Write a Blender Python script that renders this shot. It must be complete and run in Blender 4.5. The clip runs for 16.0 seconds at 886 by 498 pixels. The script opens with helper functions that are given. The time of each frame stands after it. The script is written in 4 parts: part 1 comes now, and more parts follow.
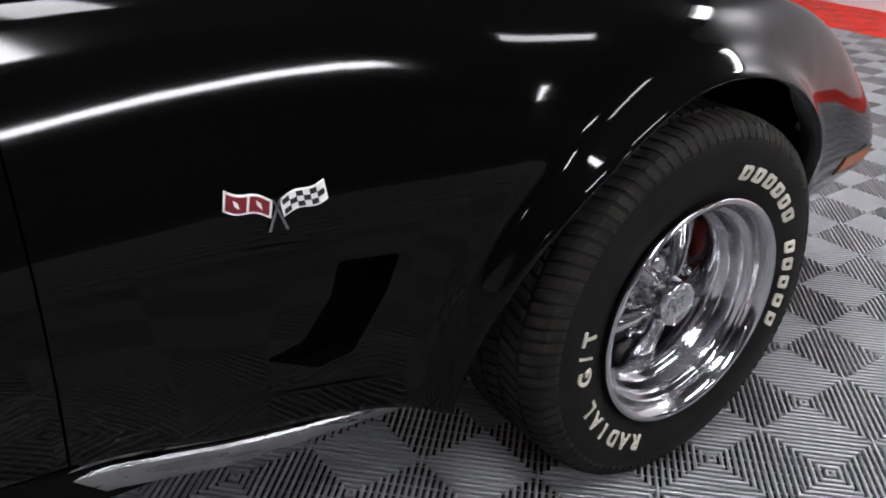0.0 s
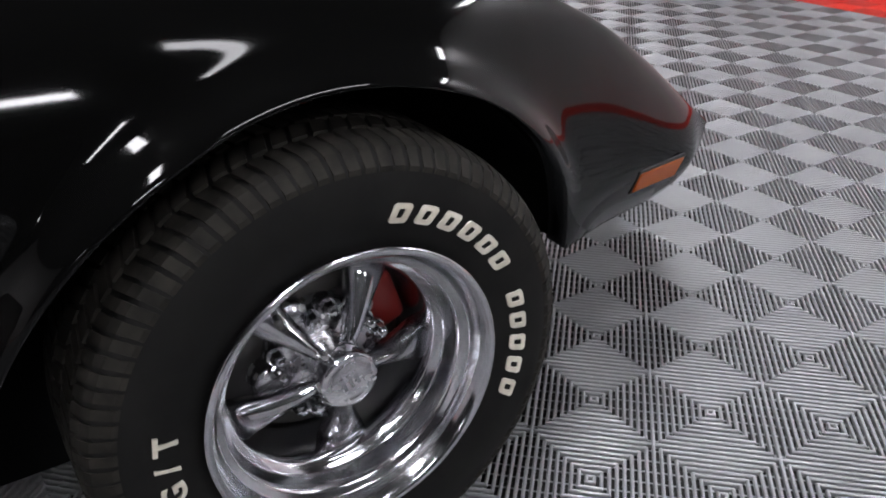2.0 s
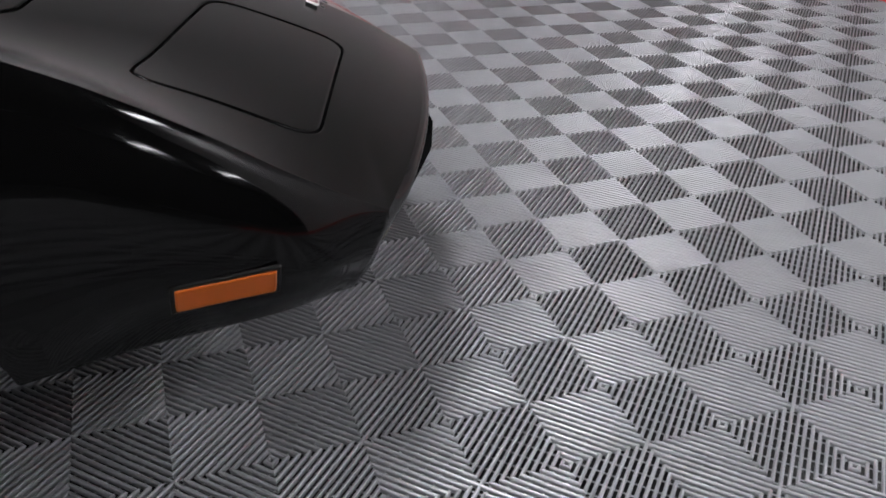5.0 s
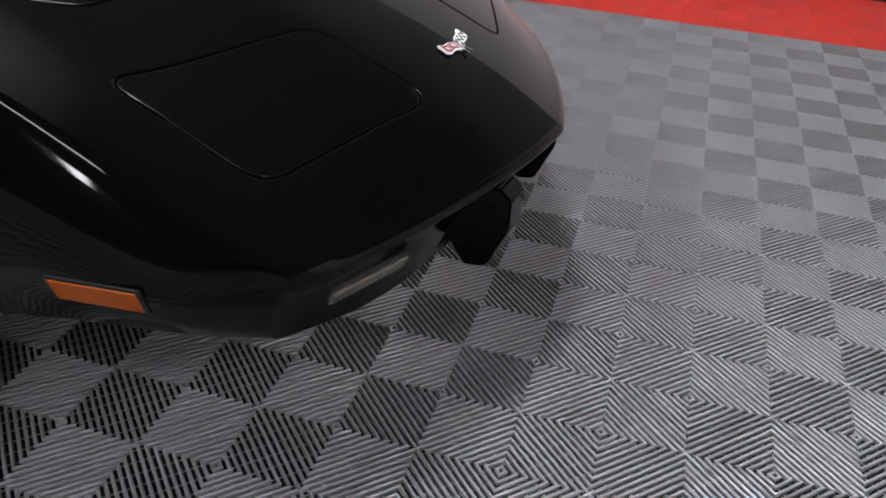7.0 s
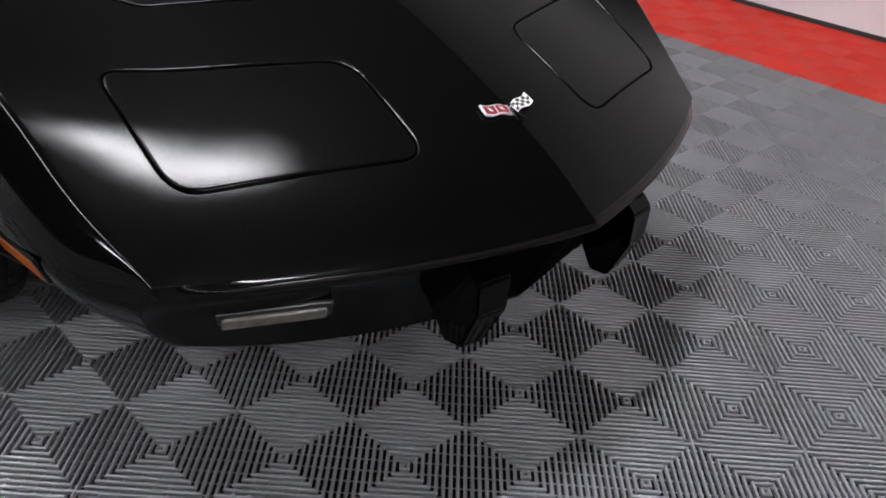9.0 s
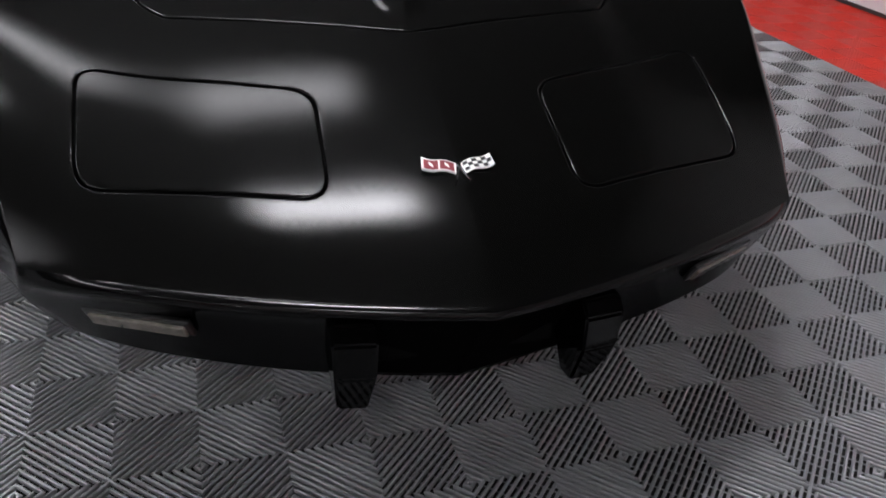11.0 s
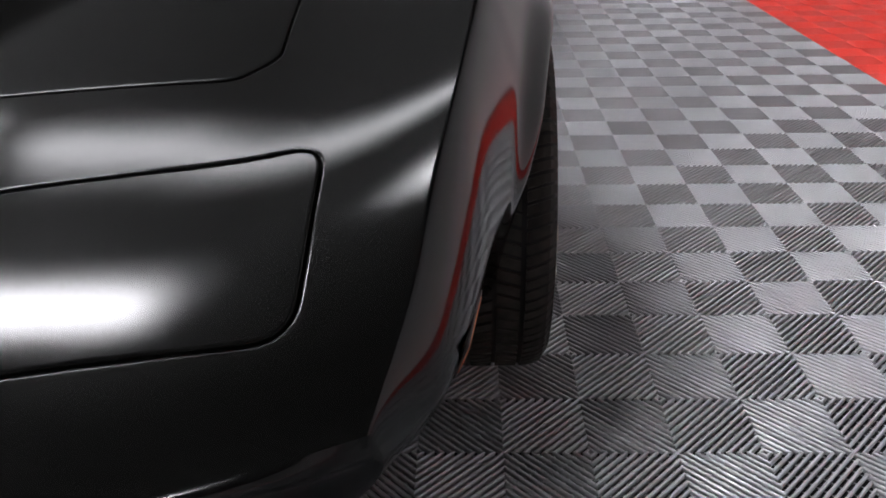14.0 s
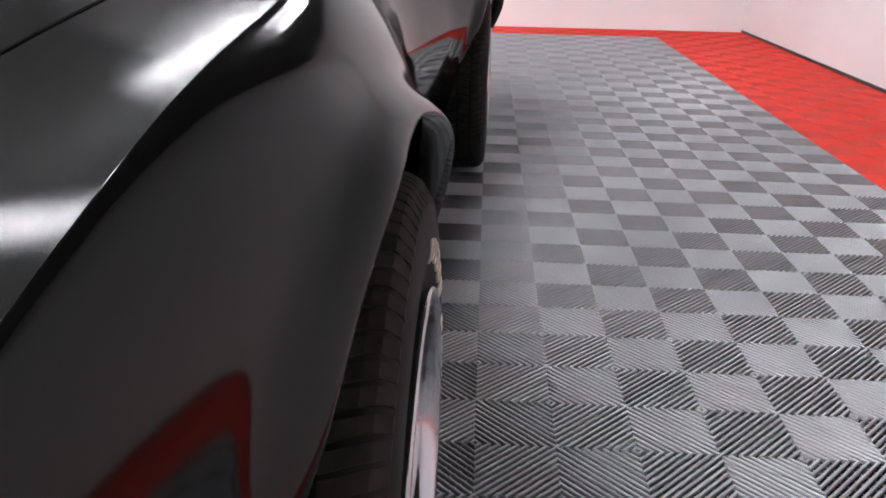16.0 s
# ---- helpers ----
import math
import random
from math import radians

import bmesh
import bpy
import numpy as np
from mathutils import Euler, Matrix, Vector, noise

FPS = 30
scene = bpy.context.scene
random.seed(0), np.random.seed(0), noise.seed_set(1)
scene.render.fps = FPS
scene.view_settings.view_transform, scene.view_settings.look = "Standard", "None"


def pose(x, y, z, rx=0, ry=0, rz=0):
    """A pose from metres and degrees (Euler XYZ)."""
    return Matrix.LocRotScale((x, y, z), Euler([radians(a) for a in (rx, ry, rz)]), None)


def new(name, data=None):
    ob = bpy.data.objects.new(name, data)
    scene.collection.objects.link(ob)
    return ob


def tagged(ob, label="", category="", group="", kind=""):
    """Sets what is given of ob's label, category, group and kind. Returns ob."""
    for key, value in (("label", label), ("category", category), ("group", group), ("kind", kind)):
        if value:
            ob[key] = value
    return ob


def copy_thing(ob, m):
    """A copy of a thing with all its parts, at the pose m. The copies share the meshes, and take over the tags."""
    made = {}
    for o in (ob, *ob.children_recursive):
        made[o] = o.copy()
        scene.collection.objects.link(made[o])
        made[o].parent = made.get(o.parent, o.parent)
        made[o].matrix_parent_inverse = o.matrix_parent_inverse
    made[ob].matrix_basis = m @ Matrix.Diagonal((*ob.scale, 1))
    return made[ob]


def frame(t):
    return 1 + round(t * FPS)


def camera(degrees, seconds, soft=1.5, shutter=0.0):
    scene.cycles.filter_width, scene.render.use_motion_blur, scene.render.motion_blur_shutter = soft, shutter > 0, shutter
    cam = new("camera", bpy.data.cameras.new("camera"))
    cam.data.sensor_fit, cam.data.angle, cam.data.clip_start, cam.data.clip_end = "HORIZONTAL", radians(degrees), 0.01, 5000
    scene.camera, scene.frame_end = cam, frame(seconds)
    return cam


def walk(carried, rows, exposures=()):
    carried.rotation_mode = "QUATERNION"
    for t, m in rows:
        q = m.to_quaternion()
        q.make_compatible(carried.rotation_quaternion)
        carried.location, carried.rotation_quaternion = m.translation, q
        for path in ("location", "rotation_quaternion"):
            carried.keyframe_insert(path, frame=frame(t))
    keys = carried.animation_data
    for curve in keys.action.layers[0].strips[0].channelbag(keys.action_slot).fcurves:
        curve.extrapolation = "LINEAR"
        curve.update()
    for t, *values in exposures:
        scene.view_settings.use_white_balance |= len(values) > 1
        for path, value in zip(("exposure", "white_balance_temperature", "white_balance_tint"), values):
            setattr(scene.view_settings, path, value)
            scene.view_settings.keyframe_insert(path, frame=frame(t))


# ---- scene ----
cam = camera(56.68, 16.0, soft=1.8)
PATH = [
    (0.0, 1.552, -1.063, 1.046, 62.95, -1.59, 54.15),
    (0.5, 1.609, -0.900, 1.025, 63.48, -0.56, 55.44),
    (1.0, 1.606, -0.734, 1.001, 63.13, -0.30, 55.21),
    (1.5, 1.597, -0.558, 1.014, 61.49, -0.29, 55.39),
    (2.0, 1.604, -0.401, 0.996, 61.68, 0.11, 55.67),
    (2.5, 1.661, -0.235, 1.005, 61.77, 0.56, 58.30),
    (3.0, 1.655, -0.082, 0.994, 61.73, -0.10, 59.22),
    (3.5, 1.629, 0.108, 0.997, 60.41, -0.73, 59.94),
    (3.7, 1.619, 0.172, 0.981, 60.77, -0.69, 59.69),
    (5.8, 1.556, 0.890, 1.008, 58.45, -2.37, 84.86),
    (6.0, 1.559, 0.964, 1.013, 58.98, -2.40, 89.03),
    (6.5, 1.516, 1.134, 1.049, 58.37, -3.21, 98.86),
    (7.0, 1.423, 1.275, 1.066, 57.61, -3.40, 106.70),
    (7.5, 1.329, 1.387, 1.089, 56.72, -3.65, 114.49),
    (8.0, 1.257, 1.548, 1.078, 58.21, -3.36, 123.09),
    (8.5, 1.146, 1.668, 1.078, 58.95, -3.34, 130.37),
    (9.0, 1.002, 1.744, 1.090, 58.45, -4.11, 136.58),
    (9.2, 0.940, 1.782, 1.079, 58.95, -3.61, 138.84),
    (11.3, 0.261, 1.979, 1.102, 59.45, -2.92, 167.97),
    (11.5, 0.185, 1.973, 1.096, 59.59, -2.75, 170.65),
    (12.0, -0.010, 1.955, 1.086, 60.03, -1.57, 175.48),
    (12.5, -0.211, 1.868, 1.066, 59.54, -0.47, 177.55),
    (13.0, -0.405, 1.770, 1.007, 61.08, 1.25, 178.01),
    (13.5, -0.603, 1.657, 0.979, 62.24, 0.93, 180.49),
    (14.0, -0.728, 1.516, 0.980, 62.94, 1.12, 181.40),
    (14.5, -0.802, 1.309, 0.953, 62.87, -0.10, 180.96),
    (15.0, -0.871, 1.142, 0.937, 64.34, 0.42, 181.50),
    (15.5, -0.904, 0.936, 0.915, 66.27, -0.91, 182.40),
    (16.0, -0.934, 0.778, 0.904, 68.48, -1.10, 183.11),
]
walk(cam, [(t, pose(*p)) for t, *p in PATH], exposures=[(0.0, 1.0), (1.0, 0.95), (3.5, 0.93), (6.0, 0.8), (9.0, 0.78), (11.5, 0.65), (13.0, 0.95), (14.0, 1.33), (16.0, 1.5)])

# ---- world and lights ----
SQ = 0.1524                      # one ribbed square of the floor
OX, OY = 4.83 * SQ, 5.53 * SQ    # floor lattice against the car's front axle
WALL_W, WALL_E = -3.38, 9.5      # inner faces of the side walls
BAY_E = 3.4                       # where the white wall before the nose ends
WALL_N, WALL_S = 4.88, -7.48     # wall before the nose, wall behind the tail
CEIL = 3.6

world = bpy.data.worlds.new("world")
scene.world = world
world.use_nodes = True
world.node_tree.nodes["Background"].inputs[0].default_value = (0.6, 0.68, 0.8, 1)
world.node_tree.nodes["Background"].inputs[1].default_value = 0.05


# ---- materials ----
def mat(name, color, rough=0.5, metal=0.0, coat=0.0, coat_rough=0.02, spec=0.5):
    m = bpy.data.materials.new(name)
    m.use_nodes = True
    b = m.node_tree.nodes["Principled BSDF"]
    b.inputs["Base Color"].default_value = (*color, 1)
    b.inputs["Roughness"].default_value = rough
    b.inputs["Metallic"].default_value = metal
    b.inputs["Coat Weight"].default_value = coat
    b.inputs["Coat Roughness"].default_value = coat_rough
    b.inputs["Specular IOR Level"].default_value = spec
    return m


def add_noise(m, scale, low, high, socket="Base Color", detail=4.0, stretch=(1, 1, 1)):
    """Vary a socket between two values with object-space noise."""
    nt = m.node_tree
    b = nt.nodes["Principled BSDF"]
    tc = nt.nodes.new("ShaderNodeTexCoord")
    mp = nt.nodes.new("ShaderNodeMapping")
    mp.inputs["Scale"].default_value = stretch
    n = nt.nodes.new("ShaderNodeTexNoise")
    n.inputs["Scale"].default_value = scale
    n.inputs["Detail"].default_value = detail
    r = nt.nodes.new("ShaderNodeValToRGB")
    r.color_ramp.elements[0].position, r.color_ramp.elements[1].position = 0.3, 0.7
    lo = low if isinstance(low, tuple) else (low, low, low)
    hi = high if isinstance(high, tuple) else (high, high, high)
    r.color_ramp.elements[0].color, r.color_ramp.elements[1].color = (*lo, 1), (*hi, 1)
    nt.links.new(tc.outputs["Object"], mp.inputs["Vector"])
    nt.links.new(mp.outputs["Vector"], n.inputs["Vector"])
    nt.links.new(n.outputs["Fac"], r.inputs["Fac"])
    nt.links.new(r.outputs["Color"], b.inputs[socket])
    return m


def add_bump(m, scale, strength, distance=0.002, detail=3.0):
    nt = m.node_tree
    b = nt.nodes["Principled BSDF"]
    tc = nt.nodes.new("ShaderNodeTexCoord")
    n = nt.nodes.new("ShaderNodeTexNoise")
    n.inputs["Scale"].default_value = scale
    n.inputs["Detail"].default_value = detail
    bp = nt.nodes.new("ShaderNodeBump")
    bp.inputs["Strength"].default_value = strength
    bp.inputs["Distance"].default_value = distance
    nt.links.new(tc.outputs["Object"], n.inputs["Vector"])
    nt.links.new(n.outputs["Fac"], bp.inputs["Height"])
    nt.links.new(bp.outputs["Normal"], b.inputs["Normal"])
    return m


def glow(name, color, strength):
    m = bpy.data.materials.new(name)
    m.use_nodes = True
    b = m.node_tree.nodes["Principled BSDF"]
    b.inputs["Base Color"].default_value = (*color, 1)
    b.inputs["Emission Color"].default_value = (*color, 1)
    b.inputs["Emission Strength"].default_value = strength
    return m


def satin_paint(name, low, high, ior):
    """Black paint under a hazy clear coat: a dark base and a soft-edged gloss layer."""
    m = bpy.data.materials.new(name)
    m.use_nodes = True
    nt = m.node_tree
    nt.nodes.remove(nt.nodes["Principled BSDF"])
    base = nt.nodes.new("ShaderNodeBsdfDiffuse")
    base.inputs["Color"].default_value = (0.0014, 0.0014, 0.0013, 1)
    gloss = nt.nodes.new("ShaderNodeBsdfAnisotropic")
    gloss.distribution = "BECKMANN"
    fres = nt.nodes.new("ShaderNodeFresnel")
    fres.inputs["IOR"].default_value = ior
    tc = nt.nodes.new("ShaderNodeTexCoord")
    nz = nt.nodes.new("ShaderNodeTexNoise")
    nz.inputs["Scale"].default_value = 9.0
    nz.inputs["Detail"].default_value = 5.0
    rr = nt.nodes.new("ShaderNodeMapRange")
    rr.inputs[3].default_value, rr.inputs[4].default_value = low, high
    fine = nt.nodes.new("ShaderNodeTexNoise")
    fine.inputs["Scale"].default_value = 5.0
    bp = nt.nodes.new("ShaderNodeBump")
    bp.inputs["Strength"].default_value = 0.04
    bp.inputs["Distance"].default_value = 0.01
    haze = nt.nodes.new("ShaderNodeBsdfAnisotropic")
    haze.distribution = "GGX"
    haze.inputs["Roughness"].default_value = 0.42
    coat = nt.nodes.new("ShaderNodeMixShader")
    coat.inputs[0].default_value = 0.13
    mix = nt.nodes.new("ShaderNodeMixShader")
    link = nt.links.new
    link(tc.outputs["Object"], nz.inputs["Vector"])
    link(tc.outputs["Object"], fine.inputs["Vector"])
    link(fine.outputs["Fac"], bp.inputs["Height"])
    link(bp.outputs["Normal"], gloss.inputs["Normal"])
    link(nz.outputs["Fac"], rr.inputs[0])
    link(rr.outputs[0], gloss.inputs["Roughness"])
    link(fres.outputs[0], mix.inputs[0])
    link(base.outputs[0], mix.inputs[1])
    link(gloss.outputs[0], coat.inputs[1])
    link(haze.outputs[0], coat.inputs[2])
    link(coat.outputs[0], mix.inputs[2])
    link(mix.outputs[0], nt.nodes["Material Output"].inputs["Surface"])
    return m


PAINT = add_bump(mat("gloss_black_paint", (0.0015, 0.0015, 0.0015), 0.06, spec=0.18), 6.0, 0.02, 0.01)
PAINT_DULL = add_bump(mat("dulled_black_paint", (0.002, 0.002, 0.002), 0.09, spec=0.24), 6.0, 0.02, 0.01)
PAINT_FACE = add_bump(mat("nose_black_paint", (0.0015, 0.0015, 0.0015), 0.16, spec=0.2), 6.0, 0.02, 0.01)
PAINT_TOP = satin_paint("hazed_black_paint", 0.15, 0.21, 1.24)
GAP = mat("panel_gap_black", (0.001, 0.001, 0.001), 0.8, spec=0.02)
TYRE = add_bump(add_noise(mat("tyre_rubber", (0.02, 0.02, 0.02), 0.65, spec=0.16), 14.0, (0.004, 0.004, 0.004), (0.009, 0.0087, 0.0083)), 220.0, 0.15, 0.001)
TREAD = add_noise(mat("tyre_tread_rubber", (0.02, 0.019, 0.017), 0.75, spec=0.16), 30.0, (0.010, 0.0093, 0.0082), (0.026, 0.0235, 0.020))
LETTER = add_noise(mat("raised_white_rubber", (0.72, 0.69, 0.6), 0.7), 40.0, (0.5, 0.47, 0.38), (0.66, 0.63, 0.55))
CHROME = add_noise(mat("chrome_plate", (0.52, 0.52, 0.54), 0.14, metal=1.0), 25.0, 0.10, 0.2, "Roughness")
CAST = add_noise(mat("cast_bright_metal", (0.62, 0.62, 0.64), 0.22, metal=1.0), 60.0, 0.15, 0.34, "Roughness")
DISC = mat("brake_disc_steel", (0.16, 0.155, 0.15), 0.5, metal=1.0)
CALIPER = mat("red_caliper_paint", (0.15, 0.010, 0.008), 0.45)
AMBER = mat("amber_lens", (0.38, 0.078, 0.004), 0.35, spec=0.3)
LENS = add_noise(mat("milky_lens", (0.55, 0.52, 0.46), 0.25, coat=0.5), 60.0, (0.10, 0.092, 0.078), (0.17, 0.155, 0.13))
PLASTIC = add_bump(mat("satin_black_plastic", (0.012, 0.012, 0.012), 0.35), 120.0, 0.15, 0.001)
SATIN = add_bump(mat("satin_black_paint", (0.002, 0.002, 0.002), 0.3, spec=0.2), 90.0, 0.08, 0.001)
DARK = mat("underbody_black", (0.004, 0.004, 0.004), 0.9, spec=0.03)
SILVER = add_noise(mat("brushed_sill_metal", (0.42, 0.42, 0.42), 0.35, metal=1.0), 40.0, 0.2, 0.4, "Roughness", stretch=(1, 0.05, 1))
GLASS = mat("dark_window_glass", (0.01, 0.012, 0.012), 0.02)
WHITE_EN = mat("white_enamel", (0.82, 0.82, 0.8), 0.3)
RED_EN = mat("red_enamel", (0.16, 0.010, 0.018), 0.3)
BLACK_EN = mat("black_enamel", (0.01, 0.01, 0.01), 0.3)
WALLPAINT = add_bump(add_noise(mat("white_wall_paint", (0.8, 0.79, 0.79), 0.6), 1.2, (0.76, 0.745, 0.745), (0.82, 0.81, 0.81)), 90.0, 0.1, 0.002)
CEILPAINT = add_noise(mat("dark_ceiling_paint", (0.05, 0.05, 0.055), 0.9), 1.5, (0.012, 0.012, 0.013), (0.02, 0.02, 0.021))
# for unseen walls added beyond the bay, near black so the paint reflects dark
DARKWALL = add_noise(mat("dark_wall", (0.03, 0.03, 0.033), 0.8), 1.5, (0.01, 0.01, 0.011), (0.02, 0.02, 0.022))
BASE = mat("black_rubber_strip", (0.03, 0.03, 0.03), 0.6)
SUB = add_noise(mat("concrete_slab", (0.03, 0.03, 0.03), 0.9), 3.0, (0.012, 0.012, 0.012), (0.025, 0.025, 0.025))
TUBE = glow("lit_tube_cover", (0.972, 0.968, 1.02), 78.0)
# about half the strength of the full tubes
TUBE_MID = glow("mid_tube_cover", (0.972, 0.968, 1.02), 38.0)
TUBE_DIM = glow("dim_tube_cover", (0.972, 0.968, 1.02), 17.0)
FIX = mat("white_fixture_metal", (0.7, 0.7, 0.7), 0.4)


def tile_mat(name, color, vary, low=0.14, high=0.27, spec=1.0):
    m = mat(name, color, 0.3, spec=spec)
    nt = m.node_tree
    b = nt.nodes["Principled BSDF"]
    info = nt.nodes.new("ShaderNodeObjectInfo")
    geo = nt.nodes.new("ShaderNodeNewGeometry")
    tc = nt.nodes.new("ShaderNodeNewGeometry")
    add = nt.nodes.new("ShaderNodeMath")
    add.operation = "ADD"
    nz = nt.nodes.new("ShaderNodeTexNoise")
    nz.inputs["Scale"].default_value = 2.3
    nz.inputs["Detail"].default_value = 6.0
    mix = nt.nodes.new("ShaderNodeMix")
    mix.data_type = "RGBA"
    mix.inputs[6].default_value = (*[c * (1 - vary) for c in color], 1)
    mix.inputs[7].default_value = (*[c * (1 + vary) for c in color], 1)
    sc = nt.nodes.new("ShaderNodeMath")
    sc.operation = "MULTIPLY_ADD"
    sc.inputs[1].default_value = 0.25
    nt.links.new(tc.outputs["Position"], nz.inputs["Vector"])
    nt.links.new(info.outputs["Random"], sc.inputs[0])
    nt.links.new(nz.outputs["Fac"], sc.inputs[2])
    nt.links.new(sc.outputs[0], mix.inputs[0])
    nt.links.new(mix.outputs[2], b.inputs["Base Color"])
    rr = nt.nodes.new("ShaderNodeMapRange")
    rr.inputs[3].default_value, rr.inputs[4].default_value = low, high
    nt.links.new(nz.outputs["Fac"], rr.inputs[0])
    nt.links.new(rr.outputs[0], b.inputs["Roughness"])
    return m


GREY_TILE = tile_mat("grey_polymer_tile", (0.215, 0.218, 0.227), 0.07, 0.26, 0.34, 0.9)
GREY_TILE.node_tree.nodes["Principled BSDF"].inputs["IOR"].default_value = 1.62
RED_TILE = tile_mat("red_polymer_tile", (0.62, 0.034, 0.02), 0.08, 0.45, 0.6, 0.3)


# ---- mesh helpers ----
def thing(name, label, category, group="", kind="", at=(0, 0, 0)):
    ob = new(name)
    ob.empty_display_size = 0.1
    ob.location = at
    return tagged(ob, label, category, group, kind)


def finish(name, me, material, parent=None, label="", smooth=True):
    if material is not None:
        me.materials.append(material)
    if smooth:
        me.shade_smooth()
    ob = new(name, me)
    if parent is not None:
        ob.parent = parent
    if label:
        ob["label"] = label
    return ob


def part(name, bm, material, parent=None, label="", smooth=True):
    me = bpy.data.meshes.new(name)
    bm.normal_update()
    bm.to_mesh(me)
    bm.free()
    return finish(name, me, material, parent, label, smooth)


def raw(name, verts, faces, material, parent=None, label="", smooth=True, flip=False):
    me = bpy.data.meshes.new(name)
    if flip:
        faces = [tuple(reversed(f)) for f in faces]
    me.from_pydata([tuple(v) for v in verts], [], faces)
    me.update()
    return finish(name, me, material, parent, label, smooth)


def box(bm, lo, hi, bevel=0.0, m=None):
    r = bmesh.ops.create_cube(bm, size=1.0)
    vs = r["verts"]
    s = [hi[i] - lo[i] for i in range(3)]
    c = [(hi[i] + lo[i]) / 2 for i in range(3)]
    for v in vs:
        v.co = Vector((v.co.x * s[0] + c[0], v.co.y * s[1] + c[1], v.co.z * s[2] + c[2]))
    if bevel:
        es = list({e for v in vs for e in v.link_edges})
        out = bmesh.ops.bevel(bm, geom=es, offset=bevel, segments=2, affect="EDGES", profile=0.5)
        vs = list({v for f in out["faces"] for v in f.verts} | {v for v in vs if v.is_valid})
    if m is not None:
        bmesh.ops.transform(bm, matrix=m, verts=[v for v in vs if v.is_valid])
    return vs


def grid_faces(nu, nv, close_u=False):
    fs = []
    for i in range(nu if close_u else nu - 1):
        for j in range(nv - 1):
            a, b = i * nv + j, ((i + 1) % nu) * nv + j
            fs.append((a, b, b + 1, a + 1))
    return fs


def lathe(profile, seg=96):
    """Turn (radius, x) pairs round the x axis."""
    verts = [(x, r * math.cos(2 * math.pi * i / seg), r * math.sin(2 * math.pi * i / seg)) for i in range(seg) for r, x in profile]
    return verts, grid_faces(seg, len(profile), True)


def knots(*pairs):
    """A smooth curve through (at, value) pairs, monotone between them."""
    xs = np.array([p[0] for p in pairs], float)
    ys = np.array([p[1] for p in pairs], float)
    d = np.diff(ys) / np.diff(xs)
    m = np.concatenate([[d[0]], (d[:-1] + d[1:]) / 2, [d[-1]]])
    for i in range(1, len(m) - 1):
        if d[i - 1] * d[i] <= 0:
            m[i] = 0.0

    def f(x):
        x = min(max(x, xs[0]), xs[-1])
        k = min(max(int(np.searchsorted(xs, x)) - 1, 0), len(xs) - 2)
        h = xs[k + 1] - xs[k]
        t = (x - xs[k]) / h
        return float(ys[k] * (1 + 2 * t) * (1 - t) ** 2 + m[k] * h * t * (1 - t) ** 2 + ys[k + 1] * t * t * (3 - 2 * t) + m[k + 1] * h * t * t * (t - 1))

    return f


def smooth01(t):
    t = min(max(t, 0.0), 1.0)
    return t * t * (3 - 2 * t)


# ---- the room ----
def wall(name, lo, hi, material, label):
    bm = bmesh.new()
    box(bm, lo, hi)
    return tagged(part(name, bm, material, smooth=False), label, "wall", kind="structure")


HALL_N, HALL_S = 12.0, -11.0     # end walls of the unseen space added beyond the bay
wall("wall_west", (WALL_W - 0.15, WALL_S - 0.15, 0), (WALL_W, WALL_N + 0.15, CEIL), WALLPAINT, "plain white painted wall beside the car bay")
wall("wall_north", (WALL_W, WALL_N, 0), (BAY_E, WALL_N + 0.15, CEIL), WALLPAINT, "plain white painted wall before the car")
wall("wall_south", (WALL_W, WALL_S - 0.15, 0), (BAY_E, WALL_S, CEIL), WALLPAINT, "plain white painted wall behind the car")
# unseen dark walls, added so the car's flanks mirror darkness to the east
wall("wall_hall_south", (BAY_E, HALL_S - 0.15, 0), (WALL_E, HALL_S, CEIL), DARKWALL, "unseen dark end wall, added to keep the paint's reflections dark")
wall("wall_east", (WALL_E, HALL_S - 0.15, 0), (WALL_E + 0.15, HALL_N, CEIL), DARKWALL, "unseen dark wall on the east side, added to keep the paint's reflections dark")
wall("wall_hall_north", (BAY_E, HALL_N, 0), (WALL_E + 0.15, HALL_N + 0.15, CEIL), DARKWALL, "unseen dark far wall, added to keep the paint's reflections dark")
wall("wall_hall_return", (BAY_E - 0.15, HALL_S, 0), (BAY_E, WALL_S - 0.15, CEIL), DARKWALL, "unseen dark return wall, added to close off the space beyond the bay")
wall("wall_hall_west", (BAY_E - 0.15, WALL_N + 0.15, 0), (BAY_E, HALL_N, CEIL), DARKWALL, "unseen dark return wall, added to close off the space beyond the bay")
wall("ceiling", (WALL_W - 0.15, HALL_S - 0.15, CEIL), (WALL_E + 0.15, HALL_N + 0.15, CEIL + 0.12), CEILPAINT, "dark painted workshop ceiling")
for nm, lo, hi in (("baseboard_west", (WALL_W, WALL_S, 0.0), (WALL_W + 0.008, WALL_N, 0.022)),):
    bm = bmesh.new()
    box(bm, lo, hi, 0.003)
    tagged(part(nm, bm, BASE, smooth=False), "thin dark rubber strip along the wall foot", "baseboard", kind="structure")

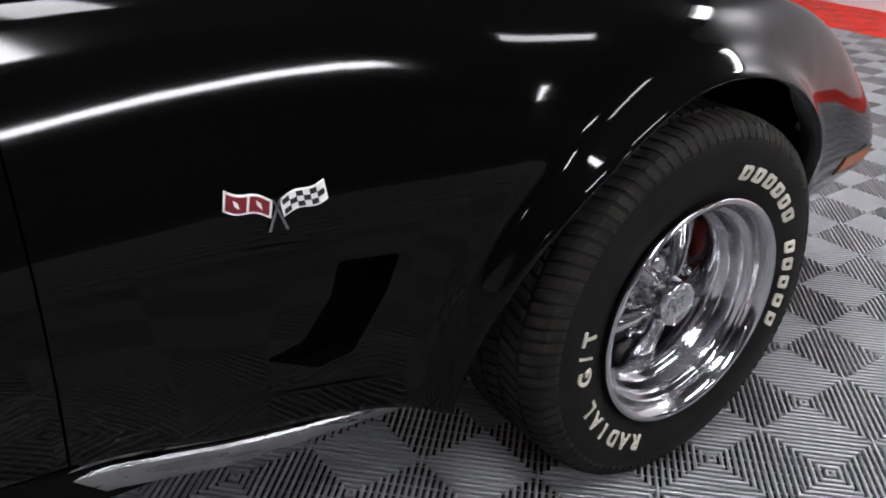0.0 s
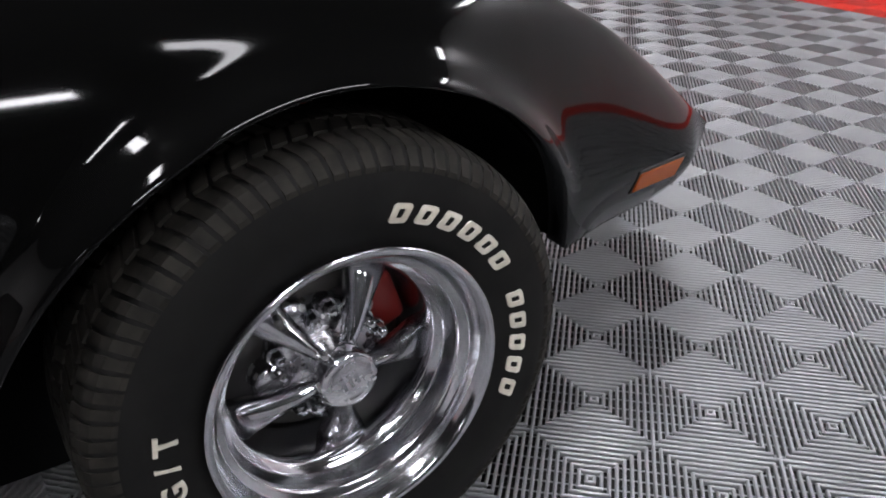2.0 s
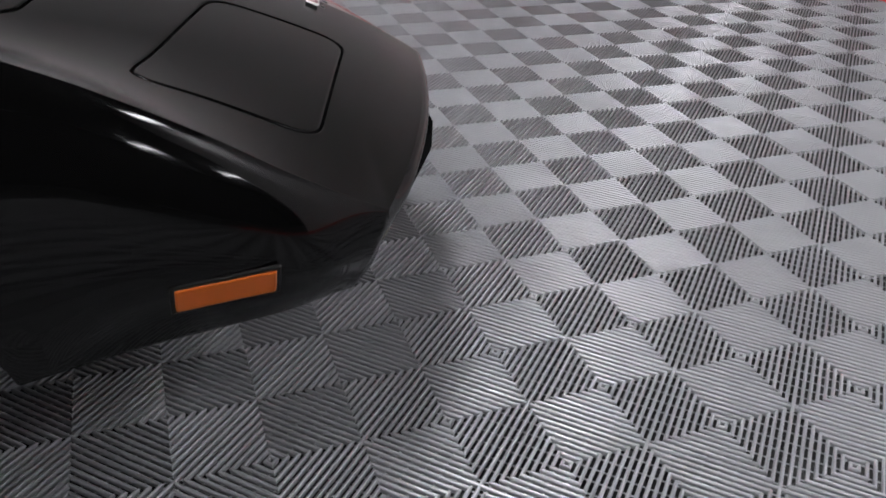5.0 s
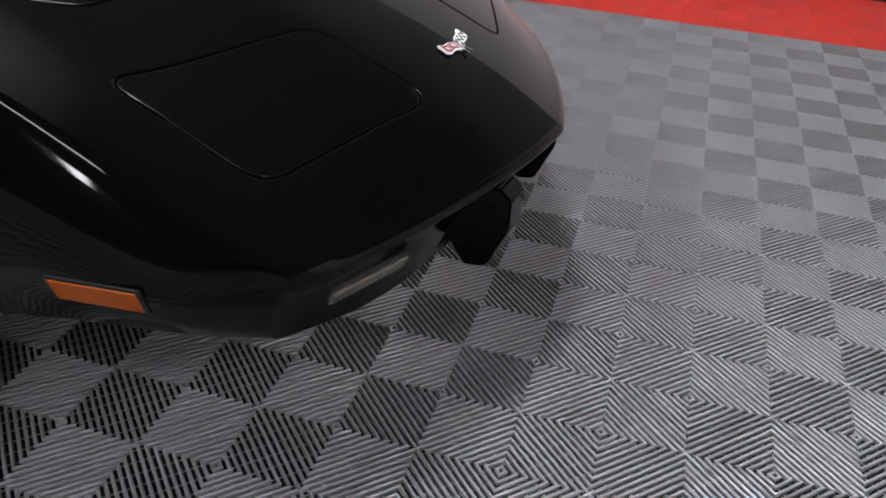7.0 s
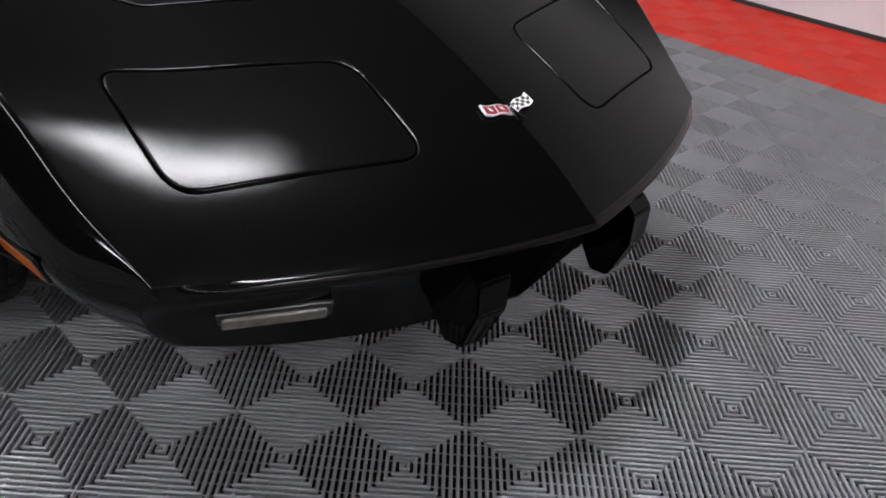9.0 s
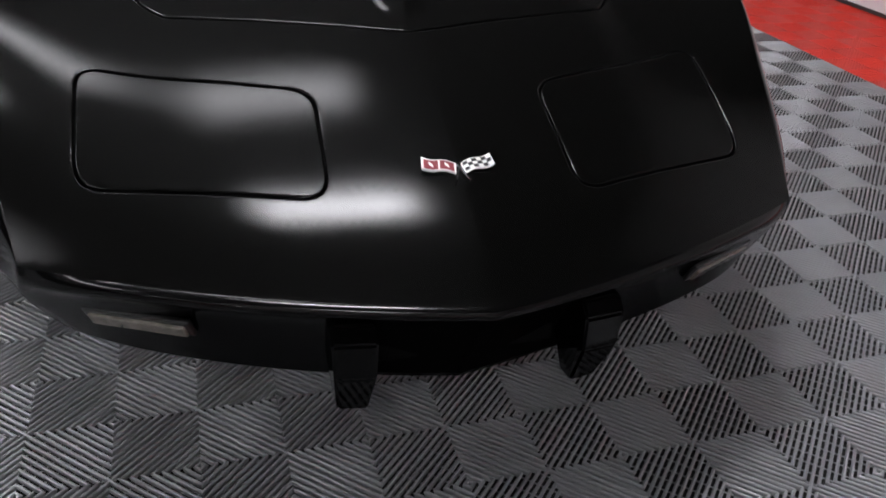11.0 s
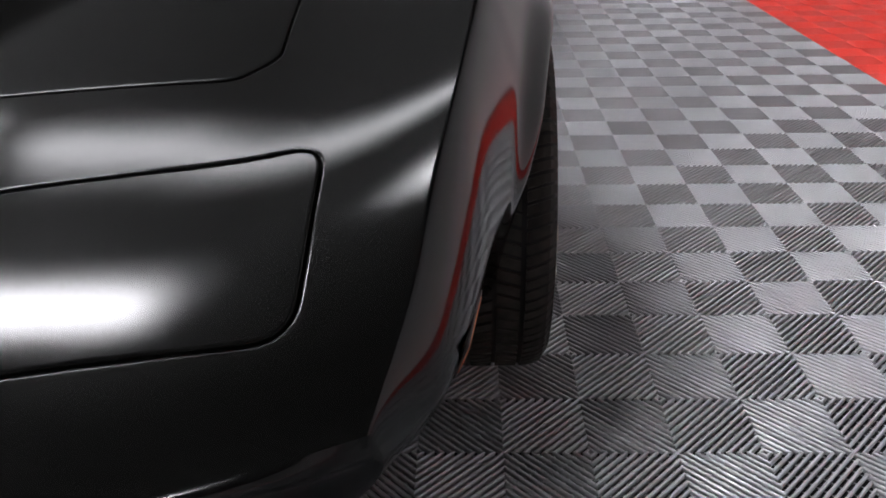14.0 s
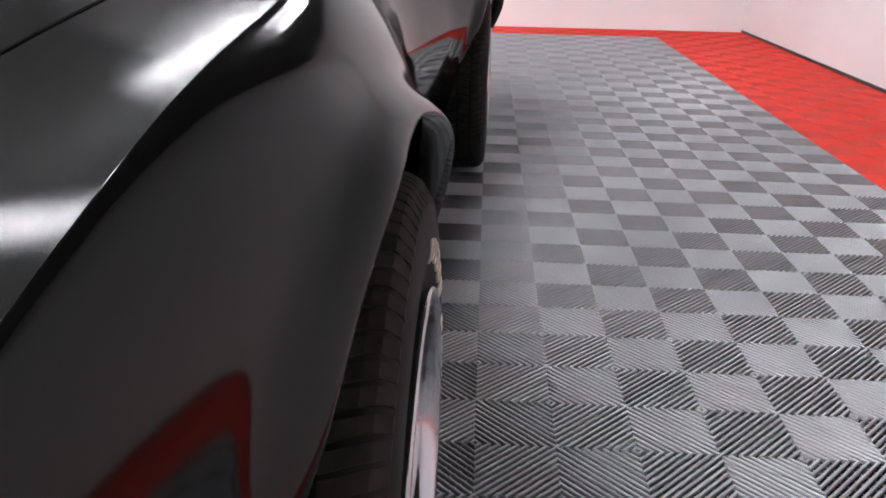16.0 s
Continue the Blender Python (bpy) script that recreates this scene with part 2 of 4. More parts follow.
# ---- ceiling lights ----
def ceiling_light(x, y, length, along_y, wide=0.15, tube=TUBE):
    t = thing("ceiling_light", "long white fluorescent fixture with a lit cover on the ceiling", "ceiling light", "ceiling lights", at=(x, y, CEIL - 0.12))
    hx, hy = (wide, length / 2) if along_y else (length / 2, wide)
    bm = bmesh.new()
    box(bm, (-hx, -hy, 0.03), (hx, hy, 0.12), 0.008)
    part("housing", bm, FIX, t, smooth=False)
    bm = bmesh.new()
    box(bm, (-hx + 0.012, -hy + 0.015, 0.0), (hx - 0.012, hy - 0.015, 0.03), 0.006)
    part("diffuser", bm, tube, t, "lit white diffuser", smooth=False)
    return t


ceiling_light(0.42, 0.50, 1.12, False)
ceiling_light(0.50, -0.95, 1.15, False, tube=TUBE_DIM)
# added fill lamp, unseen, brightening the far floor and the wall behind the car
ceiling_light(-0.9, -5.6, 1.05, False, tube=TUBE_MID)
first = ceiling_light(2.05, -1.35, 1.05, False, tube=TUBE_MID)
for x, y, turn in ((1.6, 4.45, 0), (8.85, -8.4, 90), (6.2, 8.4, 0), (7.9, 7.3, 0)):
    copy_thing(first, pose(x, y, CEIL - 0.12, 0, 0, turn))

ceiling_light(5.4, -1.6, 1.5, True, wide=0.20, tube=TUBE_MID)
ceiling_light(8.05, 1.95, 2.0, False, tube=TUBE_MID)
ceiling_light(3.5, 1.35, 1.9, True, tube=TUBE_DIM)

# ---- the car's shape ----
AX_Z, TYRE_R, TYRE_W = 0.335, 0.338, 0.256
HUB_X = 0.742                       # middle of the front tyres
ARCH_Y, ARCH_Z, ARCH_R = 0.0, 0.300, 0.430
NOSE_X, NOSE_Y = 0.634, 0.885      # where the fender crest meets the lip
REAR_Y = -2.489

mid_z = knots((-1.0, 0.875), (-0.5, 0.845), (0.0, 0.795), (0.3, 0.752), (0.568, 0.697), (0.75, 0.640), (0.91, 0.577), (1.02, 0.523), (1.11, 0.465))
crest_x = knots((-3.6, 0.62), (-3.0, 0.74), (-2.49, 0.77), (-1.8, 0.60), (-1.2, 0.53), (-0.75, 0.590), (-0.5, 0.662), (-0.2, 0.725), (0.05, 0.741), (0.3, 0.738), (0.5, 0.714), (0.65, 0.684), (0.75, 0.667), (0.885, 0.634))
crest_z = knots((-3.6, 0.78), (-3.0, 0.90), (-2.49, 0.93), (-1.8, 0.87), (-1.2, 0.87), (-0.75, 0.878), (-0.5, 0.880), (-0.2, 0.868), (0.05, 0.838), (0.3, 0.797), (0.5, 0.714), (0.65, 0.622), (0.75, 0.551), (0.83, 0.497), (0.885, 0.462))
wide_x = knots((-3.6, 0.70), (-3.0, 0.87), (-2.49, 0.90), (-1.9, 0.77), (-1.3, 0.70), (-1.0, 0.700), (-0.8, 0.712), (-0.68, 0.730), (-0.53, 0.770), (-0.43, 0.802), (-0.33, 0.830), (-0.05, 0.851), (0.1, 0.851), (0.2, 0.841), (0.3, 0.821), (0.36, 0.804), (0.5, 0.768), (0.6, 0.748), (0.7, 0.727), (0.8, 0.697), (0.885, 0.645))
wide_z = knots((-3.6, 0.66), (-1.2, 0.58), (-0.6, 0.60), (-0.3, 0.655), (0.0, 0.67), (0.15, 0.645), (0.3, 0.55), (0.45, 0.51), (0.6, 0.49), (0.7, 0.46), (0.8, 0.43), (0.885, 0.41))
low_x = knots((-3.6, 0.6), (-2.49, 0.78), (-1.2, 0.62), (-1.03, 0.618), (-0.89, 0.637), (-0.75, 0.664), (-0.62, 0.688), (-0.53, 0.712), (-0.46, 0.742), (-0.42, 0.762), (0.4, 0.765), (0.6, 0.685), (0.8, 0.63), (0.885, 0.600))
low_z = knots((-3.6, 0.35), (-1.2, 0.272), (-1.03, 0.274), (-0.89, 0.280), (-0.74, 0.265), (-0.62, 0.261), (-0.53, 0.258), (-0.45, 0.251), (-0.42, 0.25), (0.36, 0.372), (0.44, 0.372), (0.6, 0.345), (0.75, 0.332), (0.885, 0.322))


def lip_y(x):
    return 1.11 - 0.16 * abs(x) - 0.308 * x * x


def top_z(x, y):
    """Height of the upper skin: hood, nose cover and the inner fender slopes."""
    x = abs(x)
    yy = y + 0.16 * x + 0.33 * x * x
    z = mid_z(yy) if yy < 1.11 else 0.465 - 0.55 * (yy - 1.11)
    yc = min(y, NOSE_Y)
    xp = crest_x(yc)
    yp = yc + 0.16 * xp + 0.33 * xp * xp
    base = mid_z(yp) if yp < 1.11 else 0.465 - 0.55 * (yp - 1.11)
    t = max(0.0, (x - (xp - 0.30)) / 0.30)
    z += (crest_z(yc) - base) * t ** 2.2
    # the pointed raised ridge along the middle of the hood
    if y < 0.535:
        w = min(0.21, 0.050 + 0.28 * (0.535 - y))
        z += 0.038 * smooth01((0.535 - y) / 0.13) * (1 - smooth01((x - 0.15 * w) / (0.85 * w)))
    return z


def top_n(x, y):
    e = 0.004
    dx = (top_z(x + e, y) - top_z(x - e, y)) / (2 * e) if abs(x) > e else 0.0
    dy = (top_z(x, y + e) - top_z(x, y - e)) / (2 * e)
    return Vector((-dx, -dy, 1)).normalized()


# edge line of the upper skin: along the crest, round the corner, along the lip
def edge_line():
    ys = sorted(set([round(v, 4) for v in np.linspace(-0.80, NOSE_Y, 120)]))
    pts = [(crest_x(y), y) for y in ys]
    for x in np.linspace(NOSE_X, 0.0, 70)[1:]:
        pts.append((float(x), lip_y(float(x))))
    return pts


EDGE = edge_line()


def rounded(points, r, seg=6):
    """Round the corners of a convex polygon in the plan."""
    out = []
    n = len(points)
    for i in range(n):
        p, a, b = Vector(points[i]), Vector(points[i - 1]), Vector(points[(i + 1) % n])
        u, v = (a - p).normalized(), (b - p).normalized()
        for k in range(seg + 1):
            t = k / seg
            q0, q1 = p + u * r, p + v * r
            out.append(tuple((1 - t) ** 2 * q0 + 2 * t * (1 - t) * p + t * t * q1))
    return out


def refine(loop, step):
    out = []
    for i, a in enumerate(loop):
        b = loop[(i + 1) % len(loop)]
        n = max(1, int(math.dist(a, b) / step))
        out += [(a[0] + (b[0] - a[0]) * k / n, a[1] + (b[1] - a[1]) * k / n) for k in range(n)]
    return out


def grow(loop, d):
    out = []
    n = len(loop)
    area = sum(loop[i][0] * loop[(i + 1) % n][1] - loop[(i + 1) % n][0] * loop[i][1] for i in range(n))
    s = 1 if area > 0 else -1
    for i in range(n):
        t = Vector(loop[(i + 1) % n]) - Vector(loop[i - 1])
        nv = Vector((t.y, -t.x)).normalized() * s
        out.append((loop[i][0] + nv.x * d, loop[i][1] + nv.y * d))
    return out


def inside(p, loop):
    c = False
    j = len(loop) - 1
    for i in range(len(loop)):
        (xi, yi), (xj, yj) = loop[i], loop[j]
        if (yi > p[1]) != (yj > p[1]) and p[0] < (xj - xi) * (p[1] - yi) / (yj - yi) + xi:
            c = not c
        j = i
    return c


DOOR_R = refine(rounded([(0.556, 0.578), (0.193, 0.712), (0.198, 0.922), (0.553, 0.806)], 0.045), 0.012)
DOOR_L = refine(rounded([(-0.556, 0.580), (-0.553, 0.822), (-0.192, 0.938), (-0.190, 0.714)], 0.045), 0.012)
HOOD = [(0.0, 0.580), (0.42, 0.455), (0.465, 0.39), (0.448, 0.0), (0.43, -0.62), (-0.43, -0.62), (-0.448, 0.0), (-0.465, 0.39), (-0.42, 0.455)]
HOOD = refine(rounded(HOOD, 0.02, 4), 0.014)


def skin(name, outer, holes, material, parent, label="", step=0.016, skirt=0.014, soften=True):
    """A piece of the upper skin: an outline in the plan with holes, laid on top_z, its cut edges turned down."""
    from mathutils.geometry import delaunay_2d_cdt
    pts, edges, soft, inset, k = [], [], {}, [], 0
    for loop in [outer, *holes]:
        s = 1 if loop is outer else -1
        if soften or s < 0:
            for i, (p, q) in enumerate(zip(loop, grow(loop, 0.002 * s))):
                soft[k + i] = Vector((q[0] - p[0], q[1] - p[1], 0)).normalized()
            inset.append(grow(loop, -0.0035 * s))
        k += len(loop)
    for loop in [outer, *holes]:
        k = len(pts)
        pts += [Vector(p) for p in loop]
        edges += [(k + i, k + (i + 1) % len(loop)) for i in range(len(loop))]
    x0, x1 = min(p[0] for p in outer), max(p[0] for p in outer)
    y0, y1 = min(p[1] for p in outer), max(p[1] for p in outer)
    shrunk = grow(outer, -step * 0.45)
    fat = [grow(h, step * 0.45) for h in holes]
    for gx in np.arange(math.floor(x0 / step) * step, x1, step):
        for gy in np.arange(math.floor(y0 / step) * step, y1, step):
            p = (float(gx), float(gy))
            if inside(p, shrunk) and not any(inside(p, h) for h in fat):
                pts.append(Vector(p))
    for ring in inset:
        k = len(pts)
        pts += [Vector(p) for p in ring]
        edges += [(k + i, k + (i + 1) % len(ring)) for i in range(len(ring))]
    spine = sorted((k for k in range(len(pts)) if abs(pts[k].x) < 1e-7), key=lambda k: pts[k].y)
    edges += [(a, b) for a, b in zip(spine, spine[1:]) if pts[b].y - pts[a].y < step * 2.1]
    v2, _, f2, came, *_ = delaunay_2d_cdt(pts, edges, [], 0, 1e-6)
    keep = []
    for f in f2:
        c = (sum(v2[i].x for i in f) / len(f), sum(v2[i].y for i in f) / len(f))
        if inside(c, outer) and not any(inside(c, h) for h in holes):
            keep.append(tuple(f))
    verts = [(v.x, v.y, top_z(v.x, v.y)) for v in v2]
    normals = [top_n(v.x, v.y) for v in v2]
    for i, (x, y, z) in enumerate(verts):
        way = next((soft[k] for k in came[i] if k in soft), None)
        if way is not None:                       # the rolled edge of a panel
            verts[i] = (x, y, z - 0.0016)
            normals[i] = (normals[i] + way * 1.1).normalized()
    count = {}
    for f in keep:
        for a, b in zip(f, f[1:] + f[:1]):
            count[(a, b)] = 1
    rim = [(a, b) for a, b in count if (b, a) not in count]
    if skirt:
        low = {}
        for a, b in rim:
            for q in (a, b):
                if q not in low:
                    low[q] = (len(verts), len(verts) + 1)
                    x, y, z = verts[q]
                    verts += [(x, y, z), (x, y, z - skirt)]
                    normals += [None, None]
            keep.append((b, a, low[a][1], low[b][1]))
    me = bpy.data.meshes.new(name)
    me.from_pydata(verts, [], keep)
    me.update()
    ob = finish(name, me, material, parent, label)
    vn = [tuple(n) if n is not None else tuple(me.vertices[i].normal) for i, n in enumerate(normals)]
    sharp = me.attributes.new("sharp_edge", "BOOLEAN", "EDGE")
    rimset = {frozenset(e) for e in rim}
    for e in me.edges:
        if frozenset(e.vertices) in rimset:
            sharp.data[e.index].value = True
    corner = []
    for poly in me.polygons:
        wallface = len(poly.vertices) == 4 and poly.index >= len(keep) - len(rim) if skirt else False
        for v in poly.vertices:
            n = vn[v]
            if not wallface and abs(verts[v][0]) < 1e-5:
                n = tuple(top_n(math.copysign(0.005, poly.center.x), verts[v][1]))      # the centre crease
            corner.append(tuple(poly.normal) if wallface else n)
    me.normals_split_custom_set(corner)
    return ob


car = thing("car", "black two-door sports car with chrome wheels, parked on the ribbed floor", "car", at=(-0.012, 0, 0))
car.rotation_euler = (0, 0, radians(-1.04))        # parked a little askew to the tiles
right_edge = [(x, y) for x, y in EDGE]
left_edge = [(-x, y) for x, y in reversed(EDGE[:-1])]
SKIN = right_edge + left_edge
skin("nose_and_fender_skin", SKIN, [grow(HOOD, 0.004), grow(DOOR_R, 0.004), grow(DOOR_L, 0.004)], PAINT_TOP, car, "hazed black painted nose cover and fender tops", soften=False)
skin("hood", HOOD, [], PAINT_TOP, car, "black hood with a narrow raised centre ridge", step=0.013)
for d in (DOOR_R, DOOR_L):
    skin("headlight_door", d, [], PAINT_TOP, car, "closed black pop-up headlight door")


# dark trays under the panel gaps
def under_tray(name, loop, drop):
    n = len(loop)
    g = grow(loop, 0.012)
    cx, cy = sum(p[0] for p in loop) / n, sum(p[1] for p in loop) / n
    verts = [(x, y, top_z(x, y) - drop) for x, y in g] + [(cx + (x - cx) * 0.9, cy + (y - cy) * 0.9, top_z(cx + (x - cx) * 0.9, cy + (y - cy) * 0.9) - drop) for x, y in g]
    raw(name, verts, [(i, (i + 1) % n, n + (i + 1) % n, n + i) for i in range(n)], GAP, car)


for loop in (DOOR_R, DOOR_L, HOOD):
    under_tray("gap_seal", loop, 0.012)


# ---- the sides ----
VENT = [(-0.600, 0.547), (-0.520, 0.548), (-0.534, 0.491), (-0.574, 0.388), (-0.622, 0.369), (-0.694, 0.404), (-0.644, 0.424), (-0.609, 0.494)]


def flank_x(y, z):
    """How far out the side skin stands at height z."""
    xp, zp, xw, zw = crest_x(y), crest_z(y), wide_x(y), wide_z(y)
    xb, zb = low_x(y), low_z(y)
    if z >= zw:
        c = min(1.0, max(0.0, (z - zw) / (zp - zw)))
        x = xp + (xw - xp) * (1 - c ** 1.5) ** 0.62
    else:
        t = (zw - z) / (zw - zb)
        x = xw + (xb - xw) * t ** 1.6
    for ay in (ARCH_Y, REAR_Y):
        d = math.hypot(y - ay, z - ARCH_Z) - ARCH_R
        if d > -0.02:
            x += (0.023 + 0.022 * smooth01((ay - y) / 0.35) * smooth01((z - 0.24) / 0.25)) * math.exp(-(d / 0.027) ** 2) * (smooth01((z - 0.42) / 0.2) if y > ay else 1.0)
    return x


def flank_y(y, z):
    """The side skin draws back towards its foot as it nears the nose."""
    zp, zb = crest_z(y), low_z(y)
    return y - 0.05 * smooth01((y - 0.70) / 0.185) * max(0.0, (zp - z) / (zp - zb)) ** 0.8


def bottom_z(y):
    z = low_z(y)
    for ay in (ARCH_Y, REAR_Y):
        if abs(y - ay) < ARCH_R:
            z = max(z, ARCH_Z + math.sqrt(max(0.0, ARCH_R ** 2 - (y - ay) ** 2)))
    return z


def side_stations():
    ys = list(np.linspace(-3.3, -0.9468, 90)) + list(np.linspace(-0.9438, -0.76, 16)) + list(np.linspace(-0.75, -0.47, 64)) + list(np.linspace(-0.465, NOSE_Y, 124))
    for ay in (ARCH_Y, REAR_Y):
        ys = [y for y in ys if abs(y - ay) > ARCH_R + 0.004]
        ys += [ay + ARCH_R * math.cos(a) for a in np.linspace(0, math.pi, 90)]
        ys += [ay - ARCH_R - 0.0015, ay + ARCH_R + 0.0015]
    return sorted(ys)


NROW = 84


def side_panel(name, ys, sign, material, label="", vent=False):
    from mathutils.geometry import delaunay_2d_cdt
    verts = []
    for y in ys:
        zp, zb = crest_z(y), bottom_z(y)
        for k in range(NROW):
            t = k / (NROW - 2) if k < NROW - 1 else 1.0
            z = zp - (zp - zb) * (1 - math.cos(math.pi / 2 * min(t, 1.0))) ** 0.9 if t < 1 else zb
            x = flank_x(y, z)
            if k == NROW - 1:
                x -= 0.045                       # the returned edge
            verts.append((sign * x, flank_y(y, z), z))
    faces = grid_faces(len(ys), NROW)
    if vent:
        # take out the patch round the vent and fill it again with the vent's outline cut through
        c0 = max(i for i, y in enumerate(ys) if y < -0.72)
        c1 = min(i for i, y in enumerate(ys) if y > -0.495)
        col = [[verts[i * NROW + k][2] for k in range(NROW)] for i in range(c0, c1 + 1)]
        r0 = max(k for k in range(NROW) if min(c[k] for c in col) > 0.575)
        r1 = min(k for k in range(NROW) if max(c[k] for c in col) < 0.345)
        faces = [f for f in faces if not (c0 <= f[0] // NROW < c1 and r0 <= f[0] % NROW < r1)]
        rim = [i * NROW + r0 for i in range(c0, c1)] + [c1 * NROW + k for k in range(r0, r1)] + [i * NROW + r1 for i in range(c1, c0, -1)] + [c0 * NROW + k for k in range(r1, r0, -1)]
        pts = [Vector(verts[i][1:]) for i in rim]
        loop = refine(rounded(VENT, 0.007, 4), 0.006)
        n, m = len(rim), len(loop)
        edges = [(i, (i + 1) % n) for i in range(n)] + [(n + i, n + (i + 1) % m) for i in range(m)]
        pts += [Vector(p) for p in loop]
        fat = grow(loop, 0.004)
        pts += [Vector(verts[i * NROW + k][1:]) for i in range(c0 + 1, c1, 2) for k in range(r0 + 1, r1) if not inside(verts[i * NROW + k][1:], fat)]
        v2, _, f2, *_ = delaunay_2d_cdt(pts, edges, [], 0, 1e-6)
        where = {(round(verts[i][1], 5), round(verts[i][2], 5)): i for i in rim}
        idx = []
        for v in v2:
            key = (round(v.x, 5), round(v.y, 5))
            if key not in where:
                where[key] = len(verts)
                verts.append((sign * flank_x(v.x, v.y), v.x, v.y))
            idx.append(where[key])
        for f in f2:
            c = (sum(v2[i].x for i in f) / len(f), sum(v2[i].y for i in f) / len(f))
            if not inside(c, loop):
                faces.append(tuple(idx[i] for i in reversed(f)))
        # the recess itself: a short wall and a floor that runs out towards the rear
        rv, rf = [], []
        for d in (0.0, 0.35, 1.0):
            g = grow(loop, -0.004 * d)
            for y, z in g:
                rv.append((sign * (flank_x(y, z) - d * (0.008 + 0.040 * smooth01((y + 0.70) / 0.15))), y, z))
        for q in range(2):
            rf += [(q * m + i, q * m + (i + 1) % m, (q + 1) * m + (i + 1) % m, (q + 1) * m + i) for i in range(m)]
        rf.append(tuple(2 * m + i for i in range(m)))
        raw("side_vent", rv, rf, GAP, car, "black recessed side vent", smooth=False)
    ob = raw(name, verts, faces, material, car, label, flip=sign < 0)
    return ob


STATIONS = side_stations()
front = [y for y in STATIONS if y > -0.9455]
rear = [y for y in STATIONS if y < -0.9455]
for s in (1, -1):
    side_panel("front_fender", front, s, PAINT if s > 0 else PAINT_DULL, "gloss black front fender with a sloped vent behind the wheel", vent=True)
    side_panel("door_and_rear_fender", rear, s, PAINT, "gloss black door and bulging rear fender")


# the front face under the lip
def nose_face():
    verts = []
    xs = [-1.0, *np.linspace(-NOSE_X, NOSE_X, 160), 1.0]
    rows = 20
    zt = crest_z(NOSE_Y)
    for x in xs:
        x = float(x)
        y = lip_y(x)
        n = Vector((0.16 * min(1.0, max(-1.0, x / 0.03)) + 0.616 * x, 1.0)).normalized()
        zl = top_z(x, y)
        foot = 0.240 + 0.085 * smooth01((abs(x) - 0.16) / 0.45)
        tuck = 0.135 - 0.085 * smooth01((abs(x) - 0.16) / 0.40)
        b = smooth01((abs(x) - 0.50) / (NOSE_X - 0.50))
        for k in range(rows):
            t = k / (rows - 1)
            zc = zt + (0.322 - zt) * t
            fx, fy = math.copysign(flank_x(NOSE_Y, zc), x), flank_y(NOSE_Y, zc)
            if abs(x) == 1.0:
                verts.append((fx, fy, zc))
                continue
            if t < 0.3:
                a = t / 0.3 * math.pi * 0.75
                d, z = 0.012 * math.sin(a), zl - 0.012 * (1 - math.cos(a))
            else:
                u = (t - 0.3) / 0.7
                d, z = 0.0085 - tuck * u ** 0.6, zl - 0.0205 - (zl - 0.0205 - foot) * u
            px, py = x + n.x * d, y + n.y * d
            verts.append((px + (fx - px) * b * b, py + (fy - py) * b * b, z + (zc - z) * b))
    raw("front_face", verts, grid_faces(len(xs), rows), PAINT_FACE, car, "black front face tucked under the lip")


nose_face()


# air inlet between the bumper guards: a near-black sheet, shade put into the colour
def inlet_shade():
    xs, rows = np.linspace(-0.215, 0.215, 41), 9
    verts = []
    for x in xs:
        x = float(x)
        n = Vector((0.16 * min(1.0, max(-1.0, x / 0.03)) + 0.616 * x, 1.0)).normalized()
        zl = top_z(x, lip_y(x)) - 0.0205
        tuck = 0.135 - 0.085 * smooth01((abs(x) - 0.16) / 0.40)
        for k in range(rows):
            u = 0.06 + 0.88 * k / (rows - 1)
            d = 0.0115 - tuck * u ** 0.6
            verts.append((x + n.x * d, lip_y(x) + n.y * d, zl - (zl - 0.240) * u))
    raw("inlet_shade", verts, grid_faces(len(xs), rows), GAP, car, "near-black sheet standing in for the shaded air inlet under the nose")


inlet_shade()


